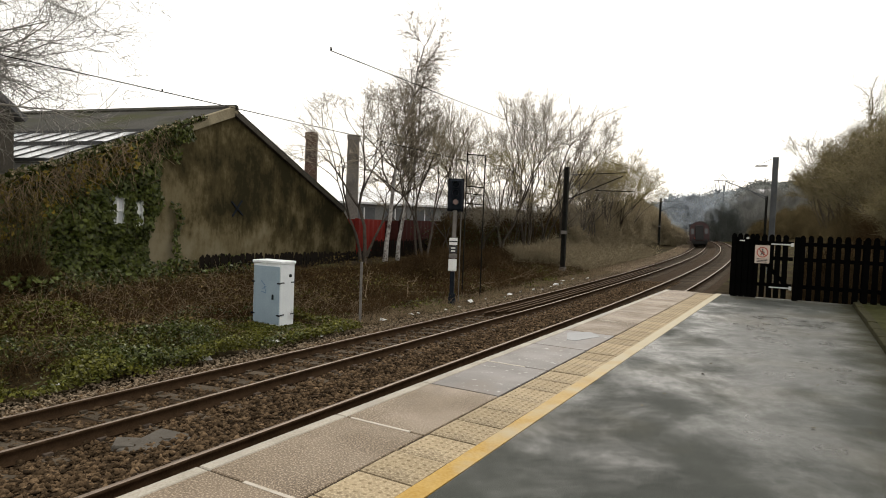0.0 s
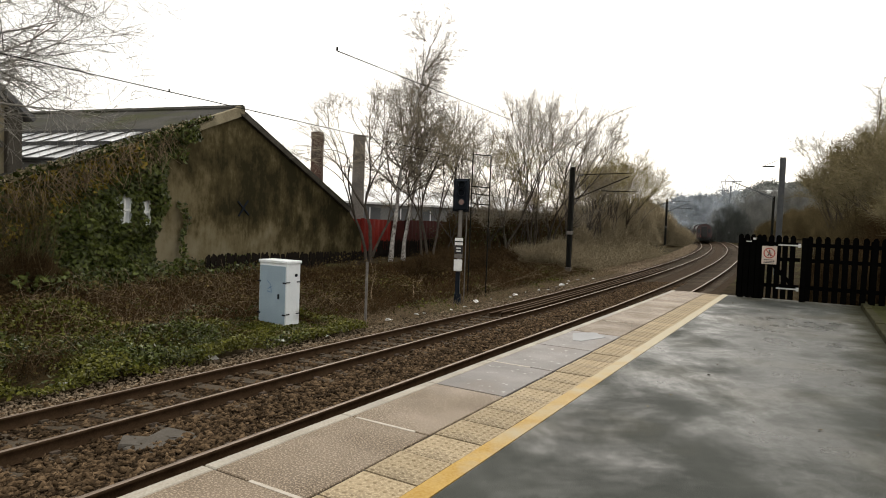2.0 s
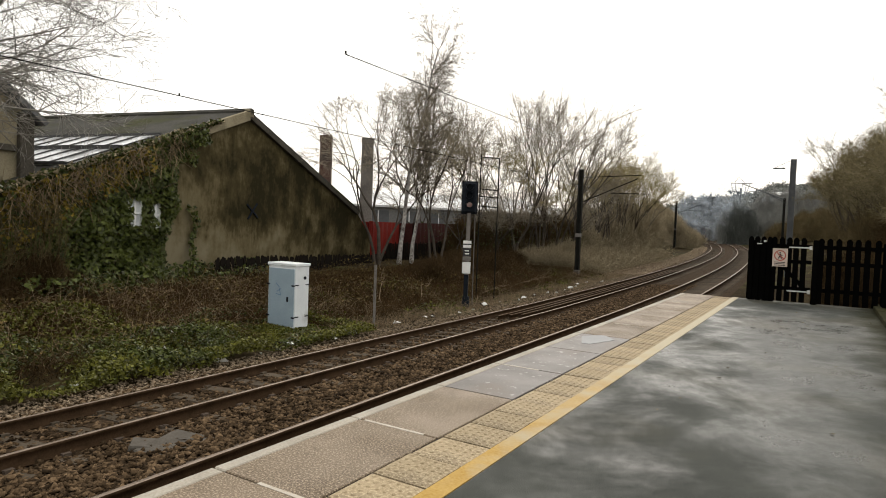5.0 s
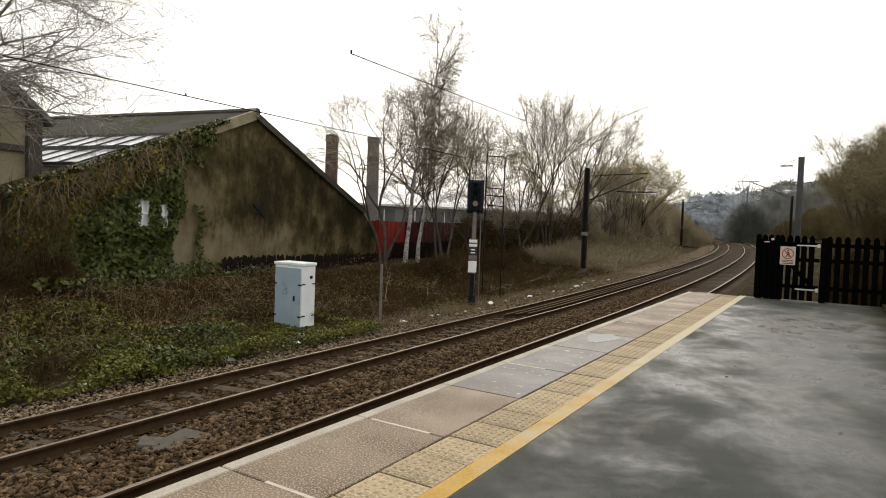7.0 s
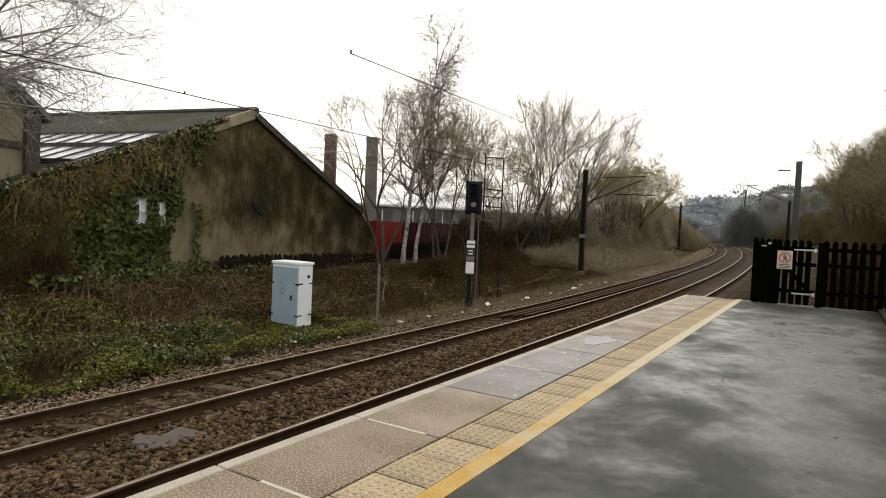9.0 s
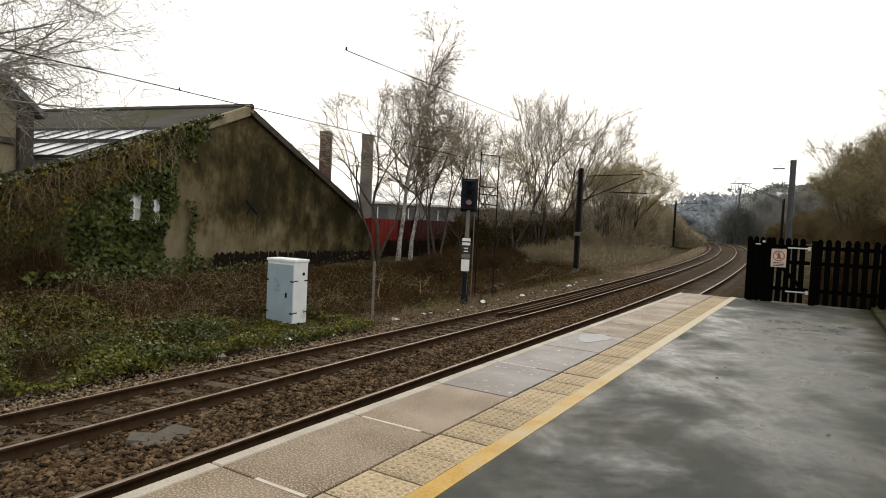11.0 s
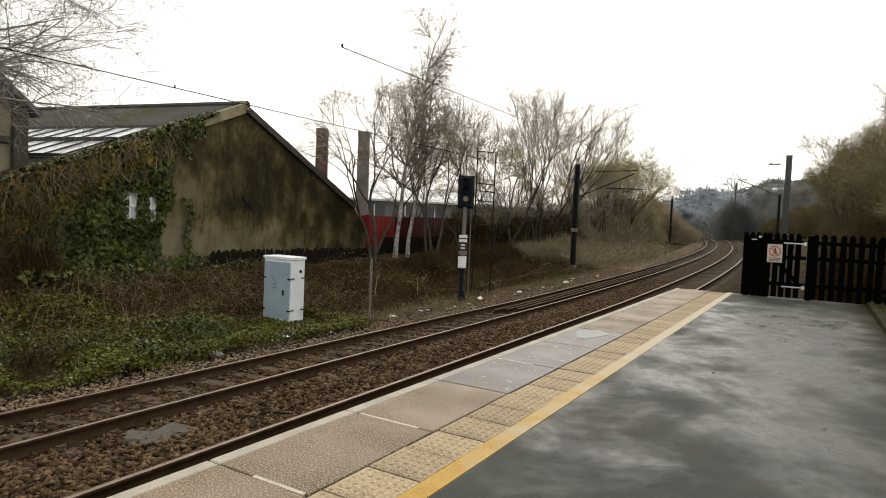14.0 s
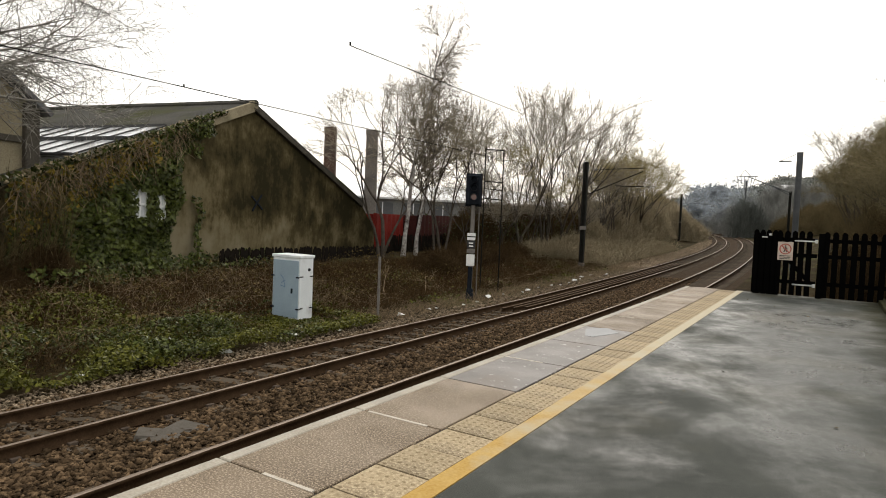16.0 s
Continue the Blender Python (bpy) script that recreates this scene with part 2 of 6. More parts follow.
M = dict(
    asphalt=wet_asphalt(),
    coping=mat("coping_slab", (0.08, 0.058, 0.036), (0.205, 0.158, 0.11), 0.7, 1.6, 100, 0.9, 0.004, rand=0.12, c3=(0.10, 0.075, 0.053), stain=1.1, rough2=0.5, spec=0.16, speck=(0.33, 0.265, 0.19), speck_scale=75, speck_at=(0.50, 0.62)),
    white_paint=mat("worn_white_paint", (0.27, 0.245, 0.20), (0.42, 0.39, 0.33), 0.6, 3, 60, 0.3, 0.003, c3=(0.3, 0.28, 0.25)),
    tactile=mat("tactile_tile", (0.25, 0.195, 0.12), (0.37, 0.30, 0.195), 0.6, 3, 50, 0.3, 0.003, rand=0.13, speck=(0.40, 0.33, 0.22), speck_scale=50, c3=(0.19, 0.15, 0.10)),
    yellow=line_paint(),
    mortar=mat("pale_mortar", (0.38, 0.34, 0.28), (0.5, 0.46, 0.4), 0.8, 6, 60),
    joint=mat("dirty_joint", (0.04, 0.035, 0.03), (0.08, 0.07, 0.06), 0.9, 6, 60),
    face=mat("platform_face", (0.05, 0.045, 0.04), (0.11, 0.10, 0.085), 0.9, 2, 30, 0.6),
    rail_side=mat("rusty_rail", (0.028, 0.017, 0.009), (0.06, 0.037, 0.021), 0.8, 6, 50, 0.4, 0.003),
    rail_top=mat("rail_running_surface", (0.17, 0.13, 0.10), (0.27, 0.22, 0.18), 0.5, 3, 60, 0.1, 0.002, metal=0.5),
    rail_rust=mat("rusty_rail_head", (0.075, 0.05, 0.03), (0.15, 0.105, 0.068), 0.7, 5, 50, 0.3, 0.003),
    sleeper=mat("sleeper_concrete", (0.05, 0.04, 0.029), (0.105, 0.085, 0.063), 0.85, 3, 40, 0.5, 0.005, rand=0.2, c3=(0.09, 0.07, 0.055), stain=2.0),
    ballast=mat("ballast", (0.018, 0.012, 0.007), (0.065, 0.044, 0.027), 0.95, 9, 22, 1.0, 0.05),
    stone=mat("ballast_stone", (0.03, 0.019, 0.010), (0.125, 0.085, 0.05), 0.9, 5, 40, 0.4, 0.005, island=0.75),
    cess_stone=mat("cess_stone", (0.13, 0.098, 0.065), (0.28, 0.22, 0.155), 0.9, 5, 40, 0.4, 0.005, island=0.4),
    ground=mat("rough_ground", (0.013, 0.009, 0.004), (0.042, 0.03, 0.013), 0.95, 0.7, 12, 1.0, 0.08, c3=(0.05, 0.046, 0.016), stain=0.35),
    render=None, roof=None,
    stone_wall=mat("weathered_stone", (0.20, 0.17, 0.115), (0.32, 0.28, 0.19), 0.9, 1.4, 25, 0.6, 0.01, c3=(0.12, 0.11, 0.07), stain=0.8),
    dark_stone=mat("sooty_stone", (0.05, 0.045, 0.037), (0.10, 0.09, 0.075), 0.9, 1.5, 25, 0.6, 0.01),
    brick=mat("sooty_brick", (0.055, 0.034, 0.028), (0.115, 0.07, 0.055), 0.9, 1.0, 12, 0.6, 0.01, c3=(0.07, 0.06, 0.055), stain=0.5),
    grey_brick=mat("grey_brick", (0.11, 0.10, 0.09), (0.2, 0.18, 0.165), 0.9, 1.0, 12, 0.6, 0.01, c3=(0.08, 0.075, 0.07), stain=0.5),
    glazing=mat("dirty_roof_glass", (0.5, 0.52, 0.54), (0.82, 0.84, 0.85), 0.22, 1.5, 20, 0.15, 0.004, spec=0.6, c3=(0.2, 0.2, 0.2), stain=1.0),
    glazing_bar=plain("dark_glazing_bar", (0.05, 0.05, 0.05)),
    white_window=mat("white_window_paint", (0.62, 0.64, 0.64), (0.8, 0.8, 0.8), 0.5, 4, 50, 0.2, 0.003),
    black_wood=mat("black_stained_wood", (0.001, 0.001, 0.001), (0.003, 0.003, 0.0028), 0.9, 4, 60, 0.3, 0.003, spec=0.0),
    dark_wood=mat("old_dark_wood", (0.006, 0.005, 0.004), (0.016, 0.013, 0.01), 0.9, 3, 50, 0.4, 0.004, spec=0.04),
    galv=mat("galvanised_steel", (0.38, 0.38, 0.37), (0.55, 0.55, 0.54), 0.45, 5, 50, 0.15, 0.002, metal=0.5),
    cab_white=mat("white_cabinet_paint", (0.66, 0.70, 0.72), (0.80, 0.83, 0.84), 0.5, 2, 40, 0.1, 0.002, c3=(0.58, 0.6, 0.6), stain=1.8),
    # door side's weaker light painted in: cabinet white, darkened to blue-grey
    cab_shade=mat("shaded_cabinet_white", (0.25, 0.325, 0.38), (0.32, 0.40, 0.455), 0.5, 2, 40, 0.1, 0.002),
    black_metal=mat("black_metal", (0.008, 0.010, 0.014), (0.02, 0.024, 0.03), 0.5, 4, 50, 0.1, 0.002),
    mast=mat("dark_mast_steel", (0.010, 0.010, 0.009), (0.024, 0.023, 0.02), 0.7, 3, 40, 0.2, 0.003),
    grey_mast=mat("grey_mast_steel", (0.085, 0.09, 0.095), (0.14, 0.145, 0.15), 0.7, 3, 40, 0.2, 0.003),
    post=mat("grey_post", (0.12, 0.11, 0.10), (0.2, 0.185, 0.17), 0.8, 4, 50, 0.2, 0.003),
    white_plate=plain("white_enamel_plate", (0.72, 0.72, 0.70), 0.4),
    cream_plate=plain("weathered_sign_face", (0.46, 0.38, 0.32), 0.45),
    red_paint=plain("sign_red", (0.30, 0.06, 0.04), 0.5),
    ink=plain("black_ink", (0.02, 0.02, 0.02), 0.6),
    blue_ink=plain("blue_paint_scrawl", (0.12, 0.2, 0.3), 0.6),
    red_steel=mat("red_container_steel", (0.11, 0.013, 0.010), (0.17, 0.022, 0.016), 0.6, 1.0, 20, 0.3, 0.01),
    maroon_steel=mat("dull_maroon_steel", (0.03, 0.011, 0.010), (0.06, 0.021, 0.017), 0.7, 1.0, 20, 0.3, 0.01),
    pale_sheet=mat("pale_roof_sheet", (0.6, 0.61, 0.6), (0.8, 0.8, 0.79), 0.6, 0.6, 8, 0.2, 0.01),
    pale_wall=mat("pale_far_wall", (0.42, 0.44, 0.46), (0.6, 0.62, 0.63), 0.8, 0.5, 6, 0.2, 0.01),
    works_wall=mat("grey_works_wall", (0.15, 0.15, 0.147), (0.24, 0.24, 0.233), 0.8, 0.5, 6, 0.2, 0.01),
    dark_pane=plain("dark_far_pane", (0.09, 0.095, 0.1), 0.3, spec=0.5),
    slate=mat("far_slate", (0.10, 0.10, 0.105), (0.17, 0.17, 0.175), 0.8, 0.6, 8),
    bark=mat("tree_bark", (0.045, 0.038, 0.031), (0.10, 0.085, 0.07), 0.9, 3, 30, 0.6, 0.01),
    birch_bark=mat("birch_bark", (0.12, 0.10, 0.09), (0.55, 0.53, 0.5), 0.8, 2.2, 9, 0.4, 0.006),
    twig=mat("grey_brown_twigs", (0.17, 0.145, 0.105), (0.33, 0.29, 0.225), 0.9, 2, 20, 0.0, island=0.3),
    twig_red=mat("reddish_twigs", (0.12, 0.10, 0.076), (0.24, 0.208, 0.165), 0.9, 2, 20, 0.0, island=0.3),
    twig_olive=mat("olive_budding_twigs", (0.19, 0.158, 0.075), (0.37, 0.315, 0.17), 0.9, 2, 20, 0.0, island=0.35),
    twig_umber=mat("umber_budding_twigs", (0.125, 0.105, 0.058), (0.26, 0.22, 0.13), 0.9, 2, 20, 0.0, island=0.35),
    dull_bud=mat("dull_olive_buds", (0.085, 0.072, 0.026), (0.19, 0.16, 0.07), 0.8, 1, 15, 0.0, island=0.35),
    umber_brush=mat("umber_brush", (0.06, 0.046, 0.022), (0.15, 0.118, 0.062), 0.95, 0.8, 15, 0.0, island=0.4),
    russet=mat("russet_dry_grass", (0.038, 0.021, 0.008), (0.105, 0.062, 0.028), 0.95, 0.8, 15, 0.0, island=0.45),
    blue_slab=mat("painted_blue_grey_slab", (0.075, 0.066, 0.06), (0.145, 0.132, 0.122), 0.5, 2.5, 85, 0.6, 0.004, c3=(0.11, 0.09, 0.075), stain=1.6, rough2=0.45, spec=0.2, speck=(0.25, 0.24, 0.225), speck_scale=11, speck_at=(0.64, 0.68)),
    patch=mat("smooth_pale_patch", (0.12, 0.128, 0.135), (0.17, 0.178, 0.182), 0.55, 3, 60, 0.2, 0.002, spec=0.4),
    scrub=mat("brown_scrub_stems", (0.03, 0.019, 0.008), (0.09, 0.06, 0.029), 0.95, 1, 15, 0.0, island=0.45),
    dead=mat("pale_dead_stems", (0.16, 0.115, 0.07), (0.30, 0.23, 0.15), 0.9, 2, 20, 0.0, island=0.35),
    ivy=mat("dark_ivy_leaf", (0.018, 0.026, 0.004), (0.08, 0.094, 0.02), 0.45, 2, 20, 0.0, island=0.55, spec=0.18),
    bramble=mat("bramble_leaf", (0.034, 0.038, 0.006), (0.118, 0.116, 0.02), 0.5, 1.2, 20, 0.0, island=0.5, spec=0.1),
    bronze=mat("bronzed_leaf", (0.10, 0.072, 0.014), (0.23, 0.17, 0.036), 0.5, 2, 20, 0.0, island=0.45),
    litter=plain("white_litter", (0.75, 0.75, 0.73), 0.5),
    slab=mat("grey_rubble_slab", (0.07, 0.062, 0.052), (0.11, 0.10, 0.086), 0.8, 3, 40, 0.4, 0.006),
    maroon=mat("maroon_coach_paint", (0.022, 0.005, 0.005), (0.036, 0.008, 0.008), 0.5, 1, 30, 0.05, 0.002, spec=0.5),
    coach_black=plain("sooty_black", (0.012, 0.012, 0.012), 0.6),
    coach_roof=plain("dark_coach_roof", (0.04, 0.04, 0.042), 0.6),
    glass=plain("dark_window_glass", (0.03, 0.035, 0.04), 0.12, spec=0.7),
    lens=plain("dull_signal_lens", (0.30, 0.14, 0.11), 0.2, spec=0.6),
    grass=mat("mossy_edge", (0.016, 0.017, 0.006), (0.045, 0.046, 0.016), 0.95, 1.5, 25, 0.8, 0.02),
    kerb=mat("mossy_kerb", (0.017, 0.017, 0.008), (0.045, 0.042, 0.022), 0.9, 1.2, 30, 0.5, 0.008),
    # hill and far_leaf: distance haze is painted in as pale grey
    hill=mat("haze_tinted_hillside", (0.14, 0.148, 0.138), (0.19, 0.195, 0.18), 1.0, 0.02, 0.15, 0.5, 1.0),
    far_leaf=mat("haze_tinted_wood", (0.14, 0.148, 0.138), (0.2, 0.205, 0.188), 1.0, 0.05, 0.5, 0.0, island=0.3),
    dead_leaf=mat("dead_leaf", (0.045, 0.034, 0.013), (0.13, 0.095, 0.04), 0.85, 2, 20, 0.0, island=0.55),
    twig_pale=mat("pale_grey_twigs", (0.2, 0.188, 0.165), (0.34, 0.325, 0.29), 0.9, 2, 20, 0.0, island=0.3),
    # far_dark is lightened a little to paint in haze
    far_dark=mat("dark_far_tree", (0.07, 0.076, 0.07), (0.135, 0.142, 0.13), 0.95, 0.5, 8, 0.0, island=0.3),
    brush=mat("warm_brown_brush", (0.19, 0.155, 0.098), (0.35, 0.295, 0.198), 0.95, 0.8, 15, 0.0, island=0.35),
    bud=mat("olive_yellow_buds", (0.17, 0.14, 0.055), (0.32, 0.265, 0.12), 0.8, 1, 15, 0.0, island=0.35),
    # far_twig: pale grey carries the painted haze
    far_twig=mat("haze_tinted_twigs", (0.17, 0.172, 0.162), (0.27, 0.268, 0.25), 0.95, 0.5, 8, 0.0, island=0.25),
    steam=haze_mat("grey_smoke", (0.6, 0.67, 0.74), 0.15),
)


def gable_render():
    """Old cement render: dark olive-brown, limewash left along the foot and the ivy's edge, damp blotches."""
    m = mat("stained_render", (0.05, 0.04, 0.02), (0.10, 0.08, 0.04), 0.95, 0.6, 10, 0.6, 0.012)
    n, l = m.node_tree.nodes, m.node_tree.links
    bs = n["Principled BSDF"]

    def link_range(src, a, b, lo, hi):
        r = n.new("ShaderNodeMapRange")
        r.interpolation_type = "SMOOTHSTEP"
        for key, v in (("From Min", a), ("From Max", b), ("To Min", lo), ("To Max", hi)):
            r.inputs[key].default_value = v
        l.new(src, r.inputs["Value"])
        return r.outputs[0]

    def calc(op, a, b):
        q = n.new("ShaderNodeMath")
        q.operation = op
        for k, v in enumerate((a, b)):
            if isinstance(v, float):
                q.inputs[k].default_value = v
            else:
                l.new(v, q.inputs[k])
        return q.outputs[0]

    def cloud_noise(size, detail, rough=0.55, stretch=1.0):
        mp, z = n.new("ShaderNodeMapping"), n.new("ShaderNodeTexNoise")
        mp.inputs["Scale"].default_value = (1, 1, stretch)
        z.inputs["Scale"].default_value, z.inputs["Detail"].default_value, z.inputs["Roughness"].default_value = size, detail, rough
        l.new(tc.outputs["Object"], mp.inputs["Vector"])
        l.new(mp.outputs[0], z.inputs["Vector"])
        return z.outputs[0]

    tc, sep = n.new("ShaderNodeTexCoord"), n.new("ShaderNodeSeparateXYZ")
    l.new(tc.outputs["Object"], sep.inputs[0])
    along, up = sep.outputs[1], sep.outputs[2]
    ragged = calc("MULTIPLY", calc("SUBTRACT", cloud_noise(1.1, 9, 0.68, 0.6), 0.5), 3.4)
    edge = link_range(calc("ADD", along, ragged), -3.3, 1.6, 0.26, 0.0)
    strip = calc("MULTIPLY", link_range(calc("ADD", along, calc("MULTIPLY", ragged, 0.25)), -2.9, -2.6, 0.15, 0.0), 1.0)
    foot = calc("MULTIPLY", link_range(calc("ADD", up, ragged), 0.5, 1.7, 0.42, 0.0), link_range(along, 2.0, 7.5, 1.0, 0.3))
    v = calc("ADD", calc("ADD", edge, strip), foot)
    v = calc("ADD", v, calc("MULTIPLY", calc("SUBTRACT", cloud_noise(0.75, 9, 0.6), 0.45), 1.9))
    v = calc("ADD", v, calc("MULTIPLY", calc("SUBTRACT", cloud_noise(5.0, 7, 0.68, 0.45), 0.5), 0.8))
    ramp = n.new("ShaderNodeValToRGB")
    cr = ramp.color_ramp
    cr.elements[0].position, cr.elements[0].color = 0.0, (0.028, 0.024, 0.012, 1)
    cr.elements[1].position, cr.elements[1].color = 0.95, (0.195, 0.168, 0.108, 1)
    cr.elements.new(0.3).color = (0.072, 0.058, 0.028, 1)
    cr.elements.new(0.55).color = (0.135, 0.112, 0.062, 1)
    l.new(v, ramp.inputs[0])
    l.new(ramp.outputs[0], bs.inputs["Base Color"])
    return m


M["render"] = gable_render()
M["roof"] = mat("weathered_sheet_roof", (0.036, 0.035, 0.031), (0.078, 0.075, 0.066), 0.9, 0.8, 18, 0.5, 0.01, c3=(0.05, 0.052, 0.025), stain=0.5, spec=0.04)


# ---- building helpers ----
def mesh_ob(name, bm, material, parent=None, label="", smooth=False):
    me = bpy.data.meshes.new(name)
    bm.to_mesh(me)
    bm.free()
    for m in (material if isinstance(material, (list, tuple)) else [material]):
        me.materials.append(m)
    if smooth:
        for p in me.polygons:
            p.use_smooth = True
    ob = new(name, me)
    if parent:
        ob.parent = parent
    if label:
        ob["label"] = label
    return ob


def part(name, bm, material, parent, label="", smooth=False):
    return mesh_ob(name, bm, material, parent, label, smooth)


def thing(name, label, category, m=None, group="", kind=""):
    ob = tagged(new(name), label, category, group, kind)
    if m is not None:
        ob.matrix_basis = m
    return ob


def box(bm, lo, hi, bevel=0.0, m=None):
    vs = [bm.verts.new((x, y, z)) for x in (lo[0], hi[0]) for y in (lo[1], hi[1]) for z in (lo[2], hi[2])]
    fs = [bm.faces.new([vs[i] for i in q]) for q in ((0, 1, 3, 2), (4, 6, 7, 5), (0, 4, 5, 1), (2, 3, 7, 6), (0, 2, 6, 4), (1, 5, 7, 3))]
    if bevel:
        es = list({e for f in fs for e in f.edges})
        r = bmesh.ops.bevel(bm, geom=es, offset=bevel, segments=1, affect="EDGES")
        vs = list({v for f in r["faces"] for v in f.verts} | {v for v in vs if v.is_valid})
    if m is not None:
        bmesh.ops.transform(bm, matrix=m, verts=vs)
    return vs


def bx(lo, hi, bevel=0.0, m=None):
    bm = bmesh.new()
    box(bm, lo, hi, bevel, m)
    return bm


def tube(bm, p, q, r0, r1=None, sides=8, cap=True):
    p, q = Vector(p), Vector(q)
    r1 = r0 if r1 is None else r1
    d = (q - p).normalized()
    a = d.orthogonal().normalized()
    b = d.cross(a)
    ring = lambda c, r: [bm.verts.new(c + (a * math.cos(i * math.tau / sides) + b * math.sin(i * math.tau / sides)) * r) for i in range(sides)]
    lo, hi = ring(p, r0), ring(q, r1)
    for i in range(sides):
        bm.faces.new((lo[i], lo[(i + 1) % sides], hi[(i + 1) % sides], hi[i]))
    if cap:
        bm.faces.new(list(reversed(lo)))
        bm.faces.new(hi)


def tb(p, q, r0, r1=None, sides=8):
    bm = bmesh.new()
    tube(bm, p, q, r0, r1, sides)
    return bm


def prism(poly, thick, axis="y"):
    """A polygon of (a, z) pairs made solid through thick along y."""
    bm = bmesh.new()
    f = [bm.verts.new((a, 0, z)) for a, z in poly]
    g = [bm.verts.new((a, thick, z)) for a, z in poly]
    bm.faces.new(f)
    bm.faces.new(list(reversed(g)))
    for i in range(len(poly)):
        j = (i + 1) % len(poly)
        bm.faces.new((f[j], f[i], g[i], g[j]))
    bmesh.ops.recalc_face_normals(bm, faces=bm.faces)
    return bm


def raw(name, verts, faces, material, parent=None, label=""):
    """A mesh from numpy arrays of vertices and equal-sized faces."""
    me = bpy.data.meshes.new(name)
    verts = np.asarray(verts, dtype=np.float32).reshape(-1, 3)
    faces = np.asarray(faces, dtype=np.int32)
    k = faces.shape[1]
    me.vertices.add(len(verts))
    me.vertices.foreach_set("co", verts.ravel())
    me.loops.add(faces.size)
    me.loops.foreach_set("vertex_index", faces.ravel())
    me.polygons.add(len(faces))
    me.polygons.foreach_set("loop_start", np.arange(0, faces.size, k, dtype=np.int32))
    me.polygons.foreach_set("loop_total", np.full(len(faces), k, dtype=np.int32))
    me.update(calc_edges=True)
    me.validate()
    for m in (material if isinstance(material, (list, tuple)) else [material]):
        me.materials.append(m)
    ob = new(name, me)
    if parent:
        ob.parent = parent
    if label:
        ob["label"] = label
    return ob


def stems(name, segs, material, parent=None, label="", sides=3):
    """Tapered stems from rows of (x, y, z, x, y, z, r0, r1)."""
    s = np.asarray(segs, dtype=np.float64)
    p, q, r0, r1 = s[:, :3], s[:, 3:6], s[:, 6], s[:, 7]
    d = q - p
    d /= np.maximum(np.linalg.norm(d, axis=1, keepdims=True), 1e-9)
    ref = np.where(np.abs(d[:, 2:3]) > 0.9, np.array([[1.0, 0, 0]]), np.array([[0, 0, 1.0]]))
    a = np.cross(d, ref)
    a /= np.linalg.norm(a, axis=1, keepdims=True)
    b = np.cross(d, a)
    rings = []
    for base, r in ((p, r0), (q, r1)):
        for i in range(sides):
            w = i * math.tau / sides
            rings.append(base + (a * math.cos(w) + b * math.sin(w)) * r[:, None])
    v = np.stack(rings, 1)
    f = np.array([[i, (i + 1) % sides, sides + (i + 1) % sides, sides + i] for i in range(sides)])
    faces = (np.arange(len(s))[:, None, None] * (2 * sides) + f[None]).reshape(-1, 4)
    return raw(name, v, faces, material, parent, label)


def leaves(name, pos, size, material, parent=None, label="", rng=None, up=0.4, flat=None):
    """Small folded leaves at the given places."""
    rng = rng or np.random.default_rng(5)
    n = len(pos)
    nrm = rng.normal(size=(n, 3)) * 0.7
    nrm[:, 2] += up
    if flat is not None:
        nrm += np.asarray(flat)
    nrm /= np.linalg.norm(nrm, axis=1, keepdims=True)
    t = np.cross(nrm, rng.normal(size=(n, 3)))
    t /= np.linalg.norm(t, axis=1, keepdims=True)
    s = np.cross(nrm, t)
    sz = (size * rng.uniform(0.55, 1.35, n))[:, None]
    v = np.stack([pos - t * sz, pos + s * sz * 0.6 - nrm * sz * 0.22, pos + t * sz, pos - s * sz * 0.6 - nrm * sz * 0.22], 1)
    f = np.array([[0, 1, 2], [0, 2, 3]])
    return raw(name, v, (np.arange(n)[:, None, None] * 4 + f[None]).reshape(-1, 3), material, parent, label)


# ---- the lie of the line: straight by the platform, then a left-hand curve, canted ----
CURVE_Y, RADIUS = 20.0, 680.0


def shift(y):
    y = np.asarray(y, dtype=float)
    k = np.clip(y - CURVE_Y, 0, 260)
    return k * k / (2 * RADIUS) + np.clip(y - CURVE_Y - 260, 0, None) * 260 / RADIUS


def grade(y):
    return 0.007 * np.clip(np.asarray(y, dtype=float) - 20, 0, 240)


def rail_z(u):
    return -0.88 - 0.065 * (-u - 3.865)


PROFILE = ((-400, 6), (-60, 0.3), (-26, -0.3), (-19, -0.55), (-15.5, -0.85), (-13.3, -1.38), (-11.2, -1.46), (-9.95, -1.46), (-9.7, -1.43), (-9.5, -1.43), (-3.3, -1.035),
           (-3.0, -1.1), (0, -1.05), (1.5, -0.8), (4, 0.1), (9, 1.6), (20, 3.5), (60, 7), (400, 20))
PU, PZ = np.array([p[0] for p in PROFILE]), np.array([p[1] for p in PROFILE])


def ground_z(u, y):
    return np.interp(u, PU, PZ) + grade(y)


def on_ground(x, y):
    return float(ground_z(x + shift(y), y))


